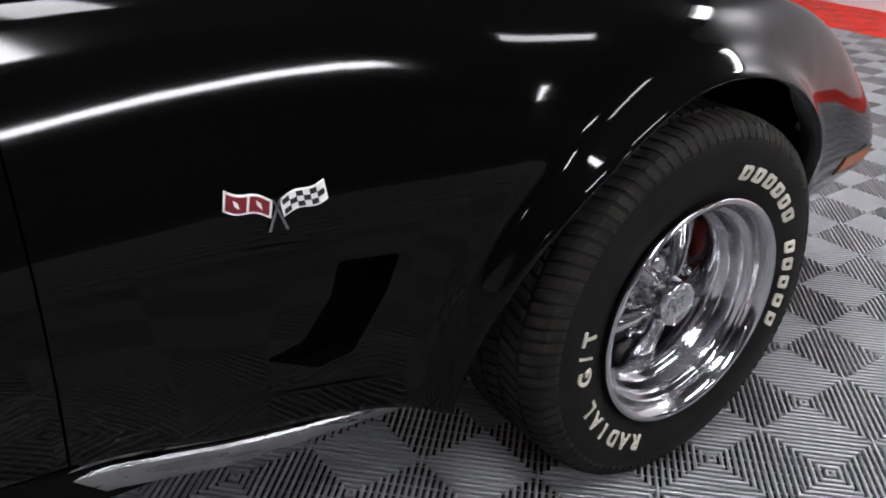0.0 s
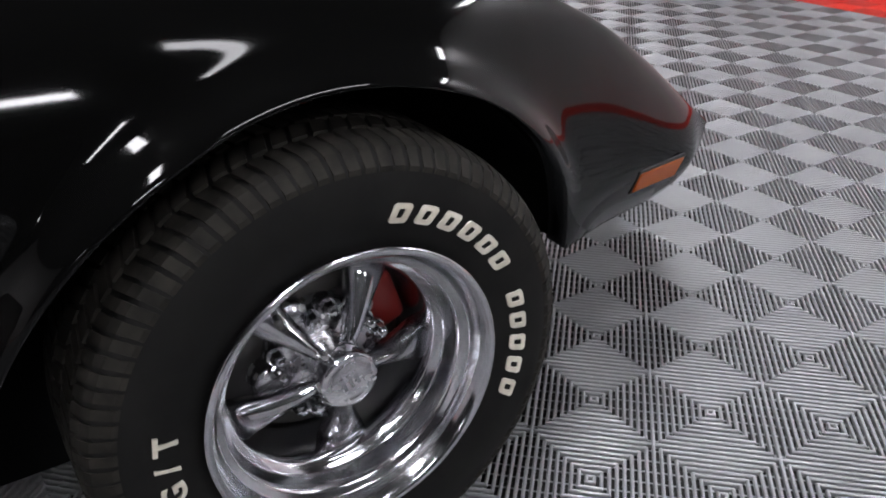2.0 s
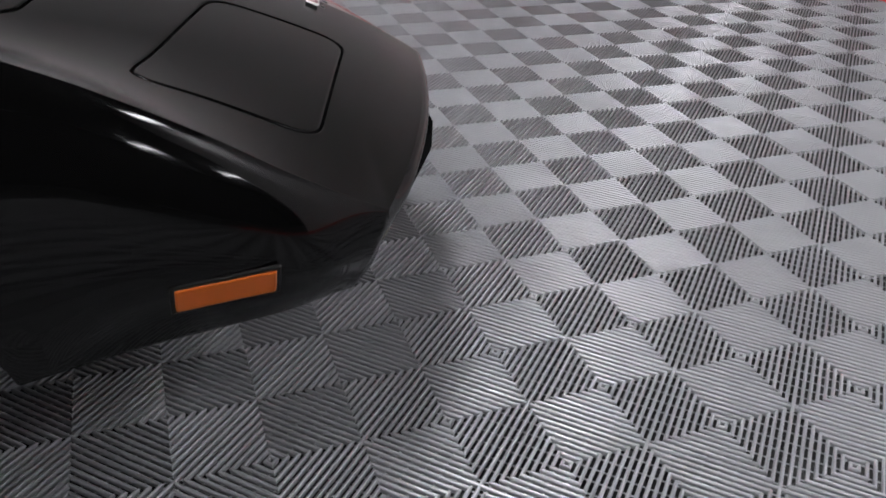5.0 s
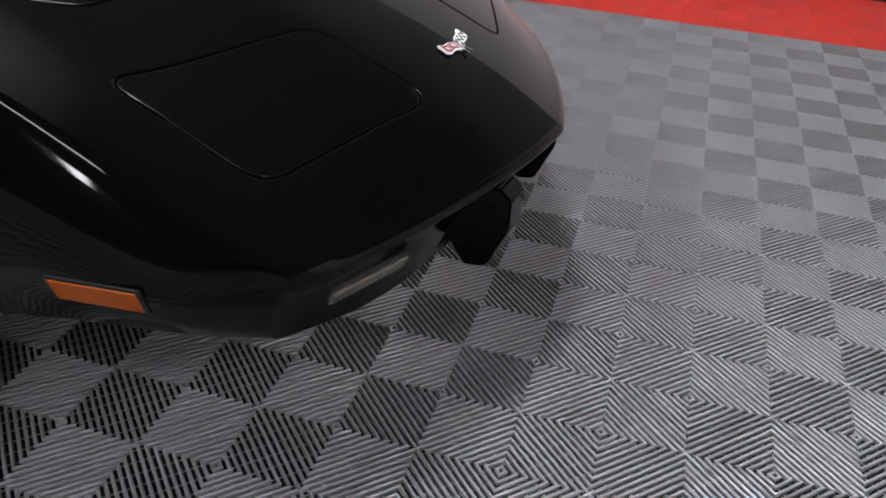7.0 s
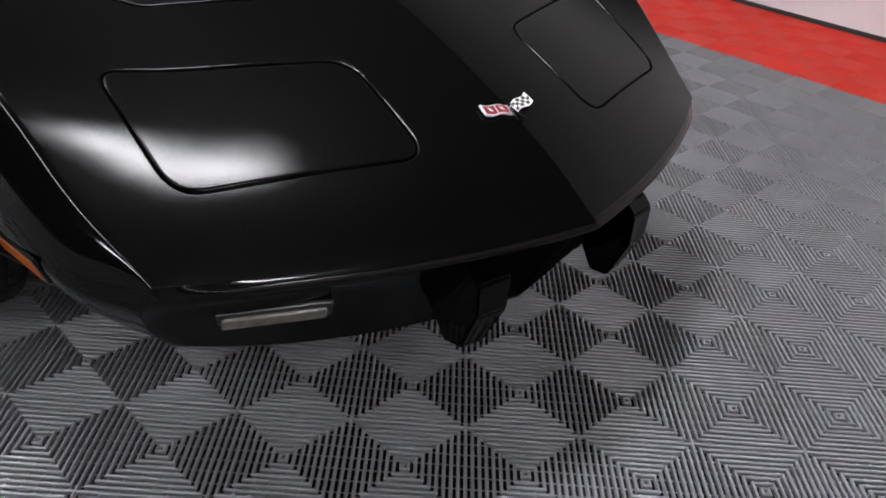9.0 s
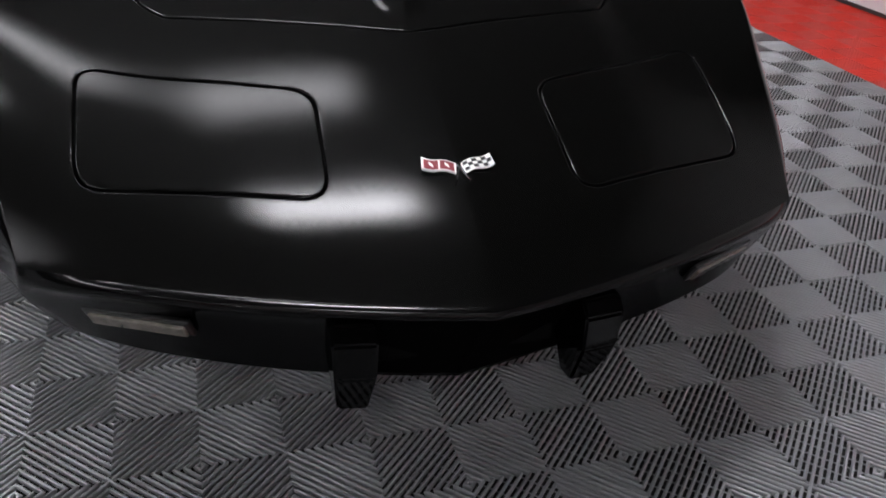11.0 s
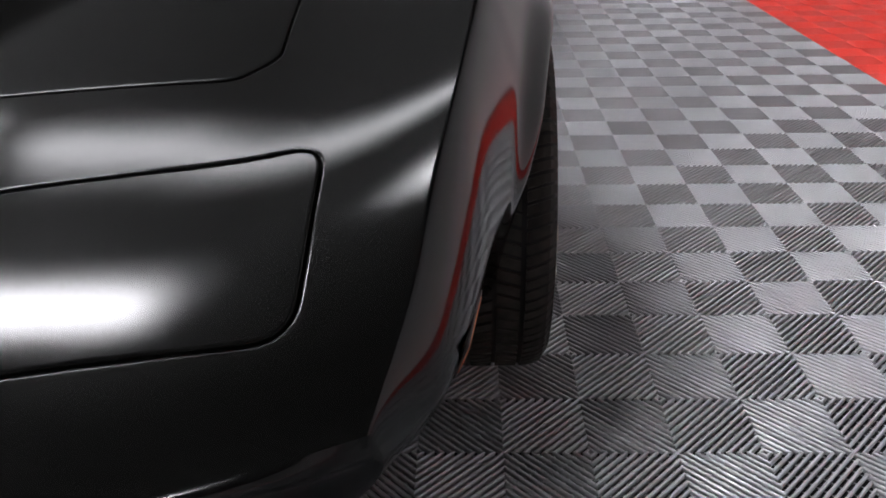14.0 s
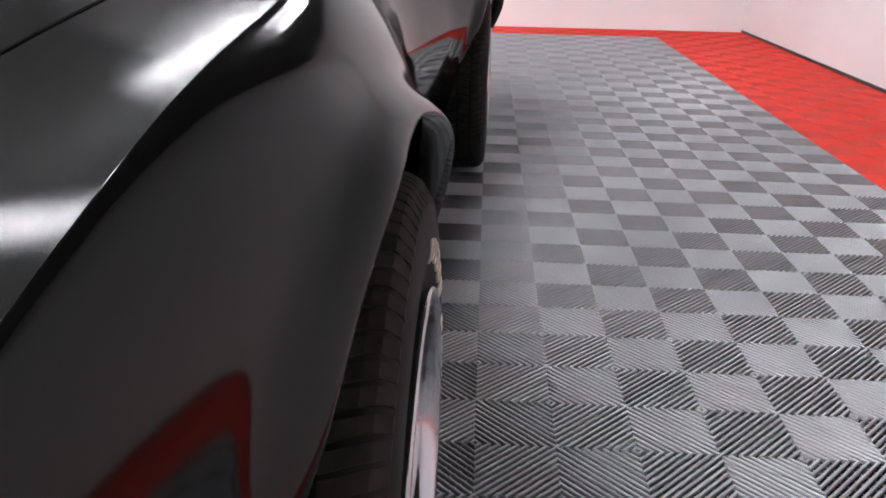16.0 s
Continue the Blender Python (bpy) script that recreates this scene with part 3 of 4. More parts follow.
# ---- wheels ----
def wheel_parts(w, out):
    """Tyre, rim and the rest round the local x axis; out = +1 when the outside faces +x."""
    half = TYRE_W / 2
    prof = [(0.192, -half + 0.02), (0.215, -half + 0.008), (0.25, -half), (0.285, -half + 0.002), (0.305, -half + 0.006), (0.320, -half + 0.013), (0.328, -half + 0.022), (TYRE_R - 0.006, -half + 0.034)]
    prof += [(TYRE_R - 0.006, x) for x in np.linspace(-half + 0.07, half - 0.07, 5)]
    prof += [(r, -x) for r, x in reversed(prof[:8])]
    v, f = lathe(prof, 96)
    raw("tyre", v, f, TYRE, w, "black radial tyre", flip=True)
    # tread blocks in rows, joined
    rad = lambda x: float(np.interp(abs(x), [0.0, 0.075, 0.096, 0.112, 0.125], [TYRE_R, TYRE_R - 0.001, TYRE_R - 0.004, TYRE_R - 0.012, TYRE_R - 0.034]))
    tv, tf = [], []
    for ri, (x0, x1) in enumerate(((-0.1235, -0.074), (-0.065, -0.027), (-0.019, 0.019), (0.027, 0.065), (0.074, 0.1235))):
        n = 98 if abs(x0 + x1) > 0.15 else 84
        cuts = np.linspace(x0, x1, 5)
        for k in range(n):
            a0 = 2 * math.pi * (k + 0.5 * (ri % 2)) / n
            wa = 2 * math.pi / n * (0.77 if k % 3 else 0.82)
            base = len(tv)
            for x in cuts:
                skew = (x - (x0 + x1) / 2) * (0.9 if ri % 2 else -0.9)
                for a, dr in ((a0, -0.007), (a0 + 0.003, 0.0), (a0 + wa - 0.003, 0.0), (a0 + wa, -0.007)):
                    r = rad(x) + dr
                    tv.append((float(x), r * math.cos(a + skew), r * math.sin(a + skew)))
            for i in range(4):
                for j in range(3):
                    q = base + i * 4 + j
                    tf.append((q, q + 1, q + 5, q + 4))
            tf += [(base, base + 3, base + 2, base + 1), (base + 16, base + 17, base + 18, base + 19)]
    tagged(raw("tread", tv, tf, TREAD, w, smooth=False), kind="stuff")
    # rim, stepped and deep
    o = out
    prof = [(0.196, 0.112), (0.205, 0.122), (0.2075, 0.127), (0.2065, 0.131), (0.203, 0.1325), (0.199, 0.1315), (0.195, 0.128), (0.190, 0.121), (0.1865, 0.114),
            (0.1845, 0.108), (0.1838, 0.101), (0.1815, 0.0985), (0.1735, 0.0965), (0.1705, 0.093), (0.1685, 0.085), (0.1670, 0.066), (0.1650, 0.060), (0.1560, 0.055), (0.1530, 0.050), (0.1505, 0.040), (0.1490, 0.020), (0.1480, -0.10)]
    prof = [(r, o * x) for r, x in prof]
    v, f = lathe(prof, 96)
    raw("rim", v, f, CHROME, w, "polished stepped chrome rim", flip=o > 0)
    # five spokes, narrow and round at the hub, flaring to the barrel
    for k in range(5):
        bm = bmesh.new()
        a = 2 * math.pi * (k + 0.585) / 5
        ring, m = [], 13
        for r, hw, x1, dp in ((0.026, 0.0085, 0.064, 0.020), (0.045, 0.0100, 0.066, 0.024), (0.070, 0.0140, 0.062, 0.028), (0.100, 0.0215, 0.053, 0.030), (0.130, 0.0300, 0.042, 0.030), (0.149, 0.0360, 0.034, 0.028)):
            sec = []
            for q in range(m):
                b = math.pi * q / (m - 1)
                sec.append((-hw * math.cos(b), x1 - dp + dp * math.sin(b) ** 0.8))
            ring.append([bm.verts.new((o * x, t, r - 0.006 * (t / 0.036) ** 2)) for t, x in sec])
        for p, q in zip(ring[:-1], ring[1:]):
            for c in range(m):
                bm.faces.new((p[c], p[(c + 1) % m], q[(c + 1) % m], q[c]))
        bm.faces.new(ring[0])
        bm.faces.new(ring[-1])
        bmesh.ops.recalc_face_normals(bm, faces=bm.faces[:])
        bmesh.ops.transform(bm, matrix=Matrix.Rotation(a, 4, "X"), verts=bm.verts[:])
        part("spoke", bm, CHROME, w)
    # centre: plate with a lobe behind each pair of nuts, barrel and cap
    n, verts = 120, []
    for i in range(n):
        g = 2 * math.pi * i / n
        lobe = max(0.0, math.cos(5 * (g - 2 * math.pi * 0.085))) ** 0.6
        for r, x in ((0.0, 0.022), (0.060, 0.022), (0.078 + 0.026 * lobe, 0.020), (0.081 + 0.026 * lobe, 0.015), (0.081 + 0.026 * lobe, -0.012)):
            verts.append((o * x, -r * math.sin(g), r * math.cos(g)))
    raw("hub_plate", verts, grid_faces(n, 5, True), CAST, w, flip=o < 0)
    v, f = lathe([(0.036, o * 0.018), (0.034, o * 0.050), (0.037, o * 0.060), (0.0395, o * 0.064), (0.0405, o * 0.070), (0.0415, o * 0.088), (0.0400, o * 0.0925), (0.036, o * 0.0940), (0.030, o * 0.0935), (0.0285, o * 0.0922), (0.012, o * 0.0925), (0.0, o * 0.0925)], 64)
    cap = raw("hub_cap", v, f, CAST, w, "round polished centre cap", flip=o < 0)
    for d in (-0.010, 0.0, 0.010):
        bm = bmesh.new()
        box(bm, (0.0918, d - 0.0028, -0.011), (0.0936, d + 0.0028, 0.011), 0.0006)
        bmesh.ops.transform(bm, matrix=Matrix.Rotation(radians(20), 4, "X") @ Matrix.Scale(o, 4, (1, 0, 0)), verts=bm.verts[:])
        bmesh.ops.recalc_face_normals(bm, faces=bm.faces[:])
        part("emblem_bar", bm, CHROME, cap, smooth=False)
    for k in range(5):
        for off, rr in ((-9.5, 0.079), (9.5, 0.072)):
            bm = bmesh.new()
            bmesh.ops.create_cone(bm, cap_ends=True, segments=24, radius1=0.0135, radius2=0.0125, depth=0.006, matrix=Matrix.Translation((0, 0, -0.009)))
            bmesh.ops.create_cone(bm, cap_ends=True, segments=6, radius1=0.0105, radius2=0.0098, depth=0.020)
            bmesh.ops.create_uvsphere(bm, u_segments=16, v_segments=8, radius=0.0088, matrix=Matrix.Translation((0, 0, 0.009)))
            bmesh.ops.transform(bm, matrix=Matrix.Rotation(2 * math.pi * (k + 0.085) / 5 + radians(off), 4, "X") @ Matrix.Translation((o * 0.032, 0, rr)) @ Matrix.Rotation(radians(90 * o), 4, "Y"), verts=bm.verts[:])
            part("lug_nut", bm, CHROME, w, smooth=False)
    v, f = lathe([(0.05, -o * 0.03), (0.142, -o * 0.03), (0.142, -o * 0.055), (0.05, -o * 0.055)], 64)
    raw("brake_disc", v, f, DISC, w, flip=o > 0)
    bm = bmesh.new()
    box(bm, (-0.060, -0.045, 0.088), (-0.004, 0.045, 0.140), 0.012)
    bmesh.ops.transform(bm, matrix=Matrix.Rotation(radians(-72 if o > 0 else 72), 4, "X") @ Matrix.Scale(o, 4, (1, 0, 0)), verts=bm.verts[:])
    bmesh.ops.recalc_face_normals(bm, faces=bm.faces[:])
    part("brake_caliper", bm, CALIPER, w, "red painted brake caliper")
    # valve stem
    bm = bmesh.new()
    bmesh.ops.create_cone(bm, cap_ends=True, segments=12, radius1=0.006, radius2=0.005, depth=0.04, matrix=Matrix.Rotation(radians(35), 4, "X") @ Matrix.Translation((o * 0.11, 0, 0.165)) @ Matrix.Rotation(radians(65 * o), 4, "Y"))
    part("valve_stem", bm, BASE, w, "black rubber valve stem")


def on_sidewall(bm, out, angle, radius):
    """Wrap flat letter geometry (x across, y up, z proud) onto the sidewall at a clock angle; the feet point to the hub."""
    x0 = out * (TYRE_W / 2 - 0.0)
    for v in bm.verts:
        r = radius + v.co.y
        a = angle + v.co.x / radius
        bulge = float(np.interp(r, [0.215, 0.25, 0.285, 0.305, 0.322], [-0.008, 0.0, -0.002, -0.006, -0.016]))
        px = x0 + out * (bulge + v.co.z)
        # clockwise as seen from outside
        v.co = Vector((px, r * math.sin(a) * out, r * math.cos(a)))


def letters(w, out):
    # the maker's words: one plain block a letter
    for k in range(12):
        if k == 6:
            continue
        bm = bmesh.new()
        hw, hh = 0.0128, 0.0128
        lo = [bm.verts.new((x, y, 0.0022)) for x, y in rounded([(-hw, -hh), (hw, -hh), (hw, hh), (-hw, hh)], 0.006, 4)]
        li = [bm.verts.new((x, y, 0.0022)) for x, y in rounded([(-hw * 0.36, -hh * 0.5), (hw * 0.36, -hh * 0.5), (hw * 0.36, hh * 0.5), (-hw * 0.36, hh * 0.5)], 0.002, 4)]
        for i in range(len(lo)):
            j = (i + 1) % len(lo)
            bm.faces.new((lo[i], lo[j], li[j], li[i]))
        bmesh.ops.transform(bm, matrix=Matrix(((1, 0.22, 0, 0), (0, 1, 0, 0), (0, 0, 1, 0), (0, 0, 0, 1))), verts=bm.verts[:])
        r = bmesh.ops.extrude_face_region(bm, geom=bm.faces[:])
        bmesh.ops.translate(bm, vec=(0, 0, -0.006), verts=[q for q in r["geom"] if isinstance(q, bmesh.types.BMVert)])
        on_sidewall(bm, out, radians(14.5 + k * 8.7), 0.249)
        bmesh.ops.recalc_face_normals(bm, faces=bm.faces[:])
        part("letter_block", bm, LETTER, w, "raised white rubber letter block", smooth=False)
    # the plain words
    word = "RADIAL G/T"
    for k, ch in enumerate(word):
        if ch == " ":
            continue
        cu = bpy.data.curves.new("letter", "FONT")
        cu.body, cu.size, cu.align_x, cu.extrude, cu.offset = ch, 0.040, "CENTER", 0.003, 0.0010
        ob = bpy.data.objects.new("letter", cu)
        scene.collection.objects.link(ob)
        me = bpy.data.meshes.new_from_object(ob.evaluated_get(bpy.context.evaluated_depsgraph_get()))
        bpy.data.objects.remove(ob)
        bm = bmesh.new()
        bm.from_mesh(me)
        bpy.data.meshes.remove(me)
        bmesh.ops.translate(bm, vec=(0, -0.016, -0.0005), verts=bm.verts[:])
        on_sidewall(bm, out, radians(203.5 + k * 8.35), 0.252)
        if out < 0:
            bmesh.ops.reverse_faces(bm, faces=bm.faces[:])
        part("letter", bm, LETTER, w, "raised white rubber letter", smooth=False)


for x, y, o, words in ((HUB_X, 0.0, 1, True), (-HUB_X, 0.0, -1, True), (HUB_X + 0.02, REAR_Y, 1, False), (-HUB_X - 0.02, REAR_Y, -1, False)):
    w = new("wheel")
    w.parent = car
    w.location = (x, y, AX_Z)
    wheel_parts(w, o)
    if words:
        letters(w, o)

# wheel wells and underbody
for ay in (ARCH_Y, REAR_Y):
    for s in (1, -1):
        r = ARCH_R + 0.004
        prof = [(s * 0.765, r), (s * 0.45, r), (s * 0.45, 0.05)]
        verts, n = [], 40
        for i in range(n):
            a = 0.18 + (math.pi - 0.36) * i / (n - 1)
            verts += [(x, ay + rr * math.cos(a), ARCH_Z + rr * math.sin(a)) for x, rr in prof]
        raw("wheel_well", verts, grid_faces(n, 3), DARK, car)
bm = bmesh.new()
box(bm, (-0.62, -3.2, 0.2), (0.62, 0.0, 0.42))
box(bm, (-0.5, 0.0, 0.24), (0.5, 0.72, 0.42))
part("underbody", bm, DARK, car, smooth=False)

# sill mouldings: a wide bright band with a thin bead along its top
SILL = ((-2.0, 0.66, 0.264, 1.0), (-1.3, 0.61, 0.266, 1.0), (-1.03, 0.608, 0.266, 1.0), (-0.89, 0.626, 0.272, 1.0), (-0.74, 0.653, 0.257, 0.95), (-0.62, 0.677, 0.253, 0.7), (-0.53, 0.697, 0.250, 0.42), (-0.45, 0.716, 0.243, 0.06))


def sill_strip(name, sec, s, material, parent, label=""):
    verts = [(s * (x + dx), y, z + dz * k) for y, x, z, k in SILL for dx, dz in sec]
    n = len(sec)
    faces = [(i * n + j, i * n + (j + 1) % n, (i + 1) * n + (j + 1) % n, (i + 1) * n + j) for i in range(len(SILL) - 1) for j in range(n)]
    faces += [tuple(range(n))[::-1], tuple((len(SILL) - 1) * n + j for j in range(n))]
    return raw(name, verts, faces, material, parent, label, smooth=False, flip=s > 0)


for s in (1, -1):
    sill = sill_strip("sill_moulding", [(-0.03, -0.012), (-0.002, -0.014), (0.001, -0.019), (-0.004, -0.058), (-0.009, -0.063), (-0.03, -0.063)], s, SILVER, car, "brushed bright metal sill moulding")
    sill_strip("bead", [(-0.03, 0.0), (-0.001, 0.0), (0.0015, -0.002), (-0.001, -0.0045), (-0.03, -0.0045)], s, SILVER, sill, "thin polished bead")
    sill_strip("seal", [(-0.04, -0.0045), (-0.006, -0.0045), (-0.006, -0.013), (-0.04, -0.013)], s, GAP, sill, "black rubber seal")

# ---- front details ----
for s in (1, -1):
    bm = bmesh.new()
    sec = [(0.99, 0.425, 0), (1.068, 0.425, 0), (1.090, 0.405, 0), (1.090, 0.345, 0.2), (1.052, 0.258, 1), (1.012, 0.252, 1), (0.965, 0.33, 0.4)]
    a = [bm.verts.new((s * (0.156 + 0.008 * k), y, z)) for y, z, k in sec]
    b = [bm.verts.new((s * (0.222 - 0.012 * k), y - 0.008, z)) for y, z, k in sec]
    bm.faces.new(a)
    bm.faces.new(b[::-1])
    for i in range(len(sec)):
        j = (i + 1) % len(sec)
        bm.faces.new((a[i], b[i], b[j], a[j]))
    bmesh.ops.recalc_face_normals(bm, faces=bm.faces[:])
    bmesh.ops.bevel(bm, geom=bm.edges[:], offset=0.004, segments=2, affect="EDGES")
    part("bumper_guard", bm, PAINT, car, "gloss black vertical bumper guard", smooth=False)
bm = bmesh.new()
box(bm, (-0.15, 0.93, 0.30), (0.15, 1.00, 0.43), 0.01)
part("grille", bm, DARK, car, "black centre grille")


def plate_on(name, origin, u, v, w, h, material, parent, label="", thick=0.006, bevel=0.003):
    u, v = Vector(u).normalized(), Vector(v)
    v = (v - u * v.dot(u)).normalized()
    n = u.cross(v)
    m = Matrix((u, v, n)).transposed().to_4x4()
    m.translation = Vector(origin)
    bm = bmesh.new()
    box(bm, (-w / 2, -h / 2, -thick), (w / 2, h / 2, thick / 2), bevel, m)
    return part(name, bm, material, parent, label, smooth=False)


def on_flank(s, y, z):
    """A point of the side skin and the directions along and up it."""
    e = 0.02
    u = Vector((s * (flank_x(y + e, z) - flank_x(y - e, z)), 2 * e, 0)) * s
    v = Vector((s * (flank_x(y, z + e) - flank_x(y, z - e)), 0, 2 * e))
    return Vector((s * flank_x(y, z), y, z)), u, v


for s in (1, -1):
    o, u, v = on_flank(s, 0.660, 0.435)
    n = u.cross(v).normalized()
    plate_on("marker_bezel", o, u, v, 0.132, 0.052, SATIN, car, thick=0.004)
    plate_on("side_marker_lamp", o + n * 0.001, u, v, 0.121, 0.042, AMBER, car, "amber side marker lamp")
    x = 0.492
    ty = -0.16 - 0.616 * x
    n2 = Vector((-ty, 1.0)).normalized()
    base = Vector((x, lip_y(x), 0)) - Vector((n2.x, n2.y, 0)) * 0.0315
    plate_on("parking_lamp_bezel", (s * base.x, base.y, 0.381), (s * 1.0, ty, 0.0) if s > 0 else (1.0, -ty, 0.0), (0, 0.55, 1), 0.166, 0.040, BLACK_EN, car)
    plate_on("parking_lamp", (s * base.x, base.y - 0.003, 0.378), (s * 1.0, ty, 0.0) if s > 0 else (1.0, -ty, 0.0), (0, 0.55, 1), 0.150, 0.027, LENS, car, "milky rectangular parking lamp in the front face", thick=0.012)

# ---- windscreen and cabin ----
def loft(name, stations, material, label=""):
    """Half-width, y, z rows joined across the car."""
    n = 15
    verts = []
    for hw, y, z, crown in stations:
        for k in range(n):
            t = -1 + 2 * k / (n - 1)
            verts.append((hw * t, y - 0.10 * t * t * crown, z - 0.05 * t * t))
    return raw(name, verts, grid_faces(len(stations), n), material, car, label, flip=False)


loft("cowl", [(0.50, -0.60, 0.835, 0), (0.50, -0.85, 0.86, 0.3), (0.50, -1.02, 0.86, 1)], PLASTIC, "black cowl panel before the windscreen")
loft("windscreen", [(0.51, -0.96, 0.855, 1), (0.51, -1.25, 1.02, 1), (0.50, -1.55, 1.15, 1)], GLASS, "dark raked windscreen")
loft("roof", [(0.50, -1.5, 1.16, 1), (0.49, -1.8, 1.19, 0.5), (0.48, -2.15, 1.16, 0)], PAINT, "black roof panel")
loft("rear_window", [(0.48, -2.15, 1.16, 0), (0.54, -2.6, 1.01, 0), (0.58, -3.0, 0.91, 0), (0.58, -3.3, 0.79, 0)], GLASS, "dark sloping rear window")
for s in (1, -1):
    v = [(s * 0.52, -0.9, 0.85), (s * 0.55, -1.6, 0.85), (s * 0.66, -2.5, 0.90), (s * 0.49, -1.6, 1.12), (s * 0.48, -2.1, 1.12), (s * 0.56, -2.7, 0.93)]
    raw("side_window", v, [(0, 1, 3), (1, 2, 5, 4, 3)], GLASS, car, smooth=False)
    v = [(s * crest_x(y), y, crest_z(y)) for y in np.linspace(-3.3, -0.78, 40)] + [(s * 0.40, y, crest_z(y) - 0.01) for y in np.linspace(-3.3, -0.78, 40)]
    raw("shoulder", v, [(i, i + 1, 41 + i, 40 + i) for i in range(39)], PAINT, car, flip=s > 0)
bm = bmesh.new()
box(bm, (-0.70, -3.36, 0.35), (0.70, -3.29, 0.80), 0.02)
part("tail_panel", bm, PAINT, car)


# ---- flag badges ----
def flag_badge(name, m, size, parent):
    """Two crossed waving flags, one chequered, one red with white rules; x across, y up, z proud."""
    e = new(name)
    e.parent = parent
    e.matrix_basis = m
    e["label"] = "small enamelled crossed-flags badge with chrome edges"

    def slab(nm, pts, z0, z1, material):
        bm = bmesh.new()
        f = bm.faces.new([bm.verts.new((x * size, y * size, z0)) for x, y in pts])
        r = bmesh.ops.extrude_face_region(bm, geom=[f])
        bmesh.ops.translate(bm, vec=(0, 0, z1 - z0), verts=[q for q in r["geom"] if isinstance(q, bmesh.types.BMVert)])
        bmesh.ops.recalc_face_normals(bm, faces=bm.faces[:])
        return part(nm, bm, material, e, smooth=False)

    def at(s, a, b):
        """A place on a flag: a along it from the pole, b up it from its lower edge."""
        wave = 0.022 * math.sin(a * 7.0 - 0.6)
        return (s * (0.035 + 0.455 * a + 0.03 * (1 - b)), -0.125 + 0.115 * a + wave + (0.175 + 0.03 * a) * b)

    def field(s, a0, a1, b0, b1, n=7):
        return [at(s, a, b1) for a in np.linspace(a0, a1, n)] + [at(s, a, b0) for a in np.linspace(a1, a0, n)]

    for s in (-1, 1):
        slab("flag_frame", field(s, 0.0, 1.0, 0.0, 1.0, 11), -0.001, 0.003, WHITE_EN)
        if s < 0:
            for a0, a1 in ((0.05, 0.46), (0.52, 0.95)):
                red = slab("flag_field", field(s, a0, a1, 0.10, 0.90), 0.003, 0.0037, RED_EN)
                mid, up = (a0 + a1) / 2, 0.5
                slab("emblem_bar", [at(s, mid - 0.07, up - 0.22), at(s, mid + 0.05, up - 0.05), at(s, mid + 0.08, up + 0.22), at(s, mid - 0.03, up + 0.1)], 0.0037, 0.0042, WHITE_EN)
        else:
            for i in range(6):
                for k in range(3):
                    if (i + k) % 2 == 0:
                        slab("check", field(s, 0.04 + i * 0.153, 0.04 + (i + 1) * 0.153, 0.08 + k * 0.28, 0.08 + (k + 1) * 0.28, 2), 0.003, 0.0037, BLACK_EN)
        slab("pole", [(s * 0.045, 0.055), (s * 0.018, 0.055), (-s * 0.105, -0.27), (-s * 0.078, -0.27)], 0.001 + 0.0006 * s, 0.0045 + 0.0006 * s, CHROME)
    return e


def frame_at(o, u, v):
    u, v = Vector(u).normalized(), Vector(v)
    v = (v - u * v.dot(u)).normalized()
    m = Matrix((u, v, u.cross(v))).transposed().to_4x4()
    m.translation = Vector(o)
    return m


slope = (top_z(0, 0.92) - top_z(0, 0.89)) / 0.03
flag_badge("nose_badge", frame_at((0, 0.905, top_z(0, 0.905) + 0.0015), (-1, 0, 0), (0, -1, -slope)), 0.110, car)
for s in (1, -1):
    y, z = -0.672, 0.638
    e = 0.01
    du = Vector((s * (flank_x(y + e, z) - flank_x(y - e, z)), 2 * e, 0)) * s
    dv = Vector((s * (flank_x(y, z + e) - flank_x(y, z - e)), 0, 2 * e))
    flag_badge("fender_badge", frame_at((s * (flank_x(y, z) + 0.001), y, z), du, dv), 0.123, car)


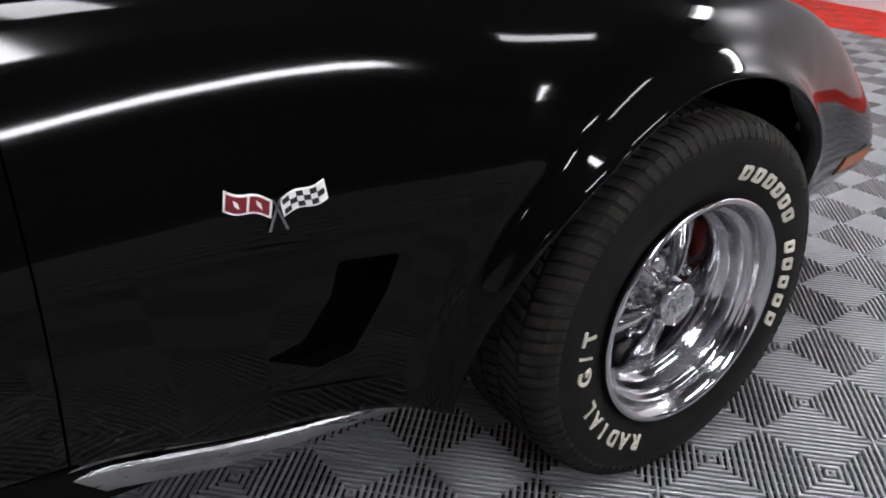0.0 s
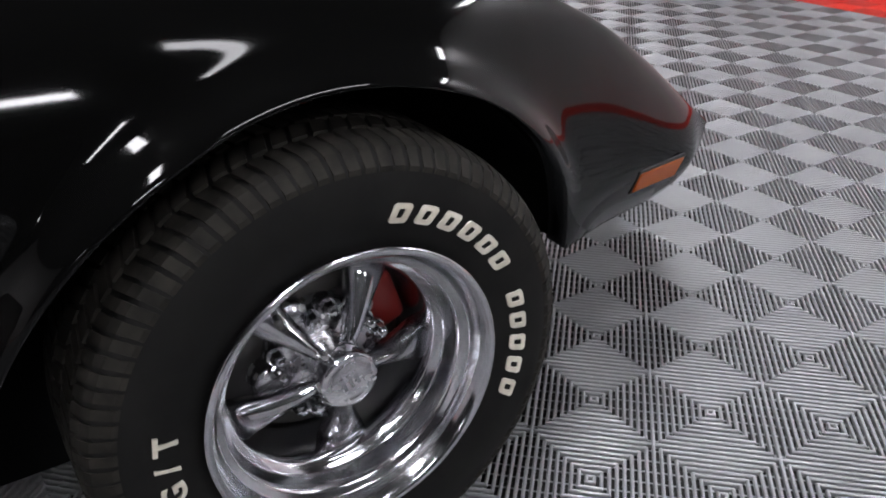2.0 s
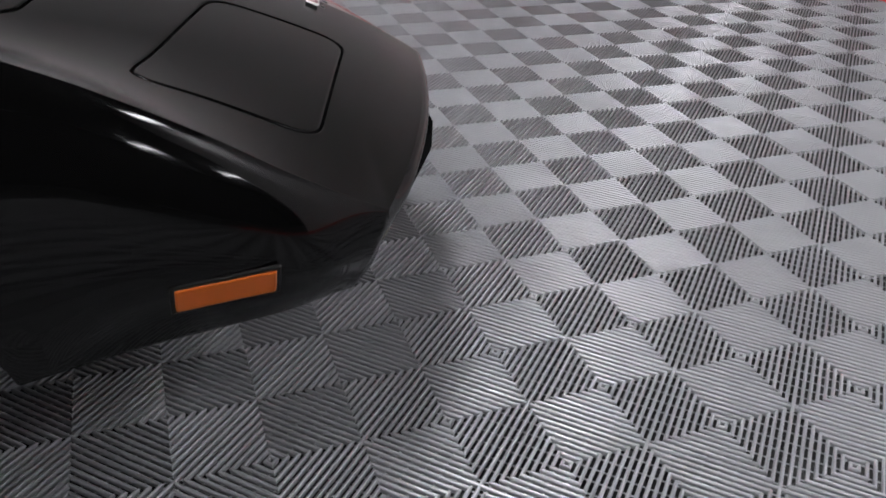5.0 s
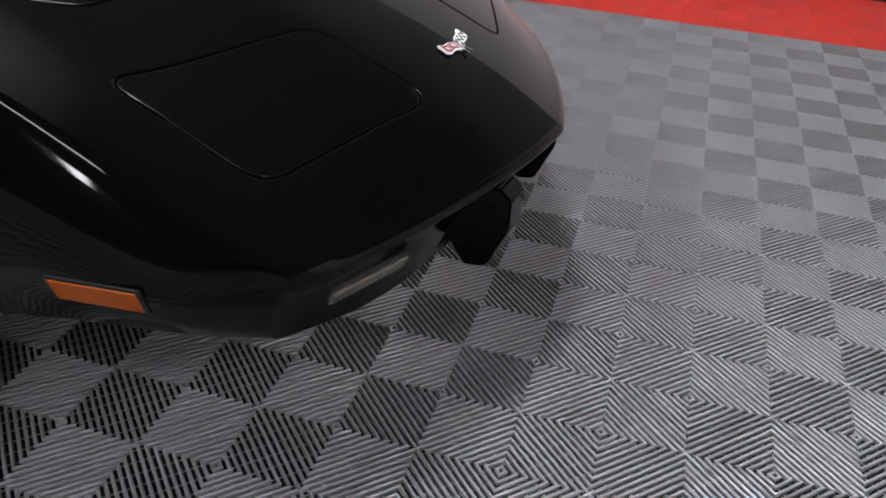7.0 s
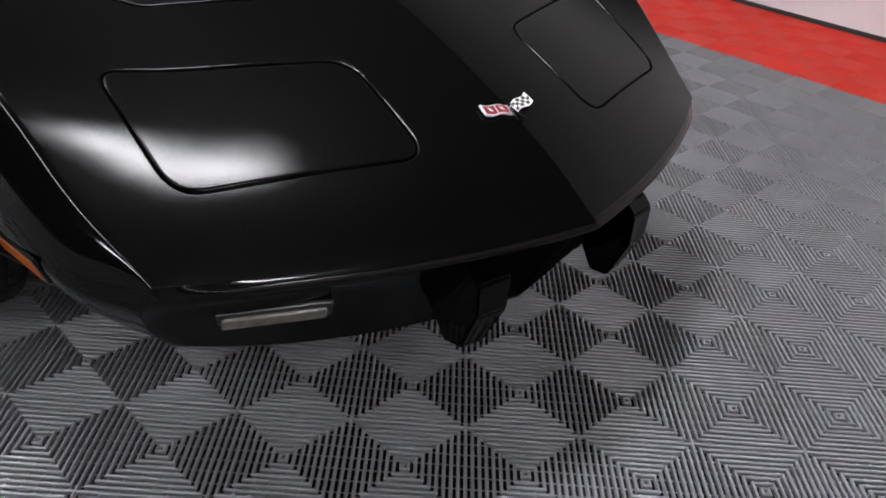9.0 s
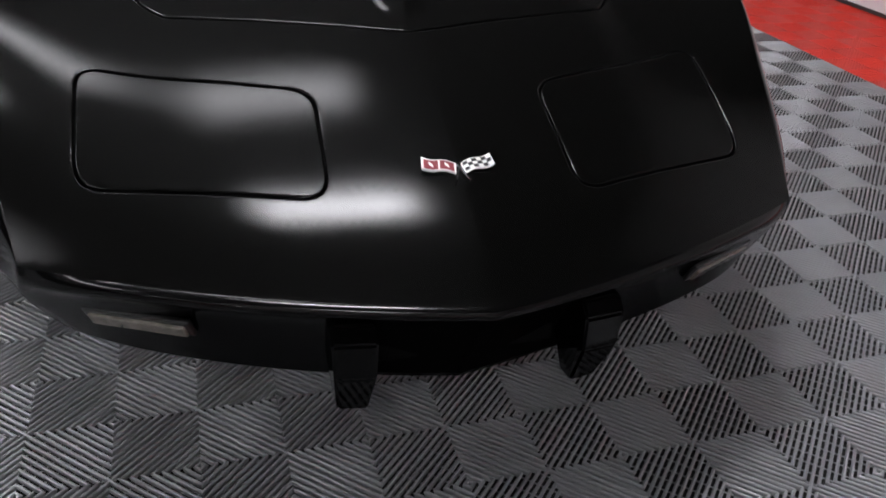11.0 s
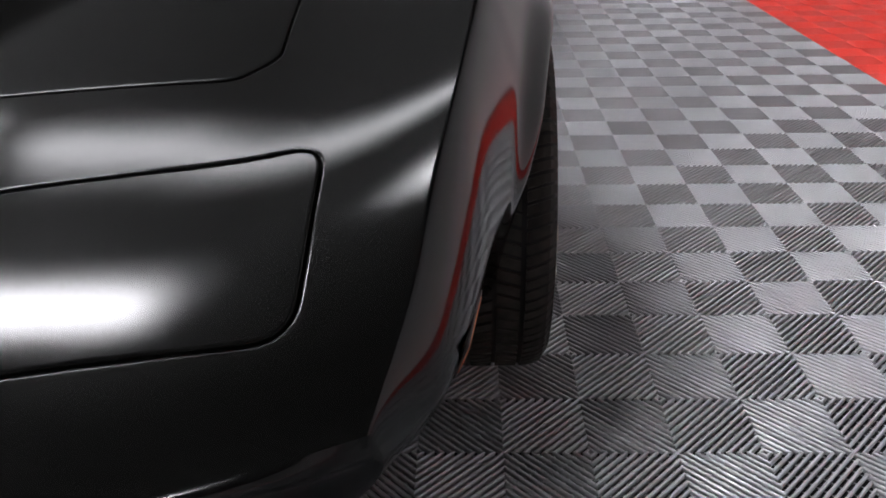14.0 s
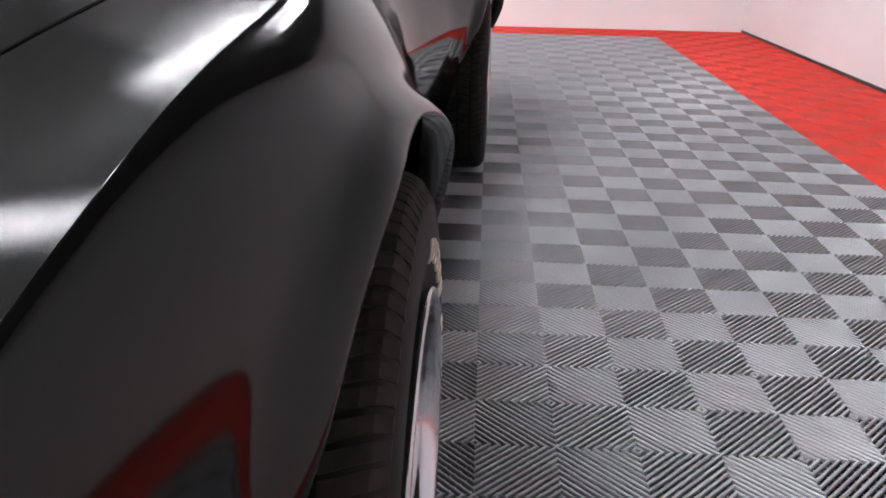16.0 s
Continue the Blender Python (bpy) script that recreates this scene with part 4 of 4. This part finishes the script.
# ---- the ribbed floor ----
def tile_geometry():
    """One tile of two by two squares; diagonal ribs that close into diamonds round its middle."""
    verts, faces = [], []
    s, n = SQ, 17
    pitch = 2 * s / n
    hw = pitch * 0.255

    def ends(c):
        c = max(-s + 1e-5, min(s - 1e-5, c))
        return ((max(0.0, c), max(0.0, -c)), (min(s, s + c), min(s, s - c)))

    half = [(-0.45, -0.0115), (-0.66, -0.0072), (-1.0, -0.0036), (-0.86, -0.0019), (-0.62, -0.0008), (-0.32, -0.0002)]
    section = half + [(0.0, 0.0)] + [(-u, z) for u, z in reversed(half)]

    for qx in (0, 1):
        for qy in (0, 1):
            def place(x, y, qx=qx, qy=qy):
                # ribs are perpendicular to the line from the tile's middle
                px = x if qx else -x
                py = s - y
                py = py if qy else -py
                return px, py
            mirror = (qx + qy) % 2 == 1
            for i in range(n):
                c = -s + (i + 0.5) * pitch
                k, m = len(verts), len(section)
                for u, z in section:
                    for x, y in ends(c + u * hw):
                        verts.append((*place(x, y), z))
                for q in range(m - 1):
                    f = (k + 2 * q, k + 2 * q + 1, k + 2 * q + 3, k + 2 * q + 2)
                    faces.append(f[::-1] if mirror else f)
            # cross bars under the ribs
            m = 8
            for i in range(m):
                c = s * 2 * (i + 0.5) / m
                for w in ((c - 0.0026, c + 0.0026),):
                    k = len(verts)
                    pts = []
                    for cc in w:
                        pts.append(((min(s, cc)), max(0.0, cc - s)))
                        pts.append(((max(0.0, cc - s)), min(s, cc)))
                    for x, y in (pts[0], pts[2], pts[3], pts[1]):
                        verts.append((*place(x, y), -0.0070))
                    faces.append((k, k + 1, k + 2, k + 3) if not mirror else (k + 3, k + 2, k + 1, k))
    return verts, faces


TV, TF = tile_geometry()
bm = bmesh.new()
box(bm, (WALL_W, HALL_S, -0.10), (WALL_E, HALL_N, -0.016))
floor = tagged(part("floor", bm, SUB, smooth=False), "ribbed grey and red interlocking polymer tile floor", "floor", kind="structure")
RED_W, RED_N, RED_S = -21, 21, -51     # lattice lines where the red border begins


def tile_mesh(name, material):
    me = bpy.data.meshes.new(name)
    me.from_pydata(TV, [], TF)
    me.update()
    me.materials.append(material)
    me.shade_smooth()
    return me


grey_me = tile_mesh("tile", GREY_TILE)
near, far_grey, far_red = [], [], []
for i in range(-58, 30, 2):
    for j in range(-30, 34, 2):
        x, y = j * SQ + OX, i * SQ + OY
        if not (WALL_W + 0.02 < x + SQ and x - SQ < 5.6 and WALL_S < y + SQ and y - SQ < WALL_N):
            continue
        red = j < RED_W or i > RED_N or i < RED_S
        if not red and -2.3 < x < 2.0 and -1.2 < y < 2.6:
            near.append((x, y))
        elif not red and -2.3 < x < -0.9 and -3.4 < y < -1.2:
            near.append((x, y))
        else:
            (far_red if red else far_grey).append((x, y))
for x, y in near[:300]:
    ob = new("tile", grey_me)
    ob.parent = floor
    ob.location = (x, y, 0)
far_grey += near[300:]


def joined(name, places, material, label, plate=False):
    tv, tf = list(TV), list(TF)
    if plate:                                 # the border tiles are closed between their ribs
        k = len(tv)
        tv = [(x, y, z * 0.35) for x, y, z in tv]
        tv += [(-SQ, -SQ, -0.0016), (SQ, -SQ, -0.0016), (SQ, SQ, -0.0016), (-SQ, SQ, -0.0016)]
        tf.append((k, k + 1, k + 2, k + 3))
    tv = np.array(tv)
    n = len(tv)
    verts = np.concatenate([tv + np.array([x, y, 0]) for x, y in places])
    faces = [tuple(k + n * q for k in f) for q in range(len(places)) for f in tf]
    ob = raw(name, verts.tolist(), faces, material, floor, label)
    tagged(ob, kind="stuff")


joined("grey_tiles", far_grey, GREY_TILE, "grey ribbed polymer tiles")
joined("red_tiles", far_red, RED_TILE, "red ribbed polymer border tiles", True)
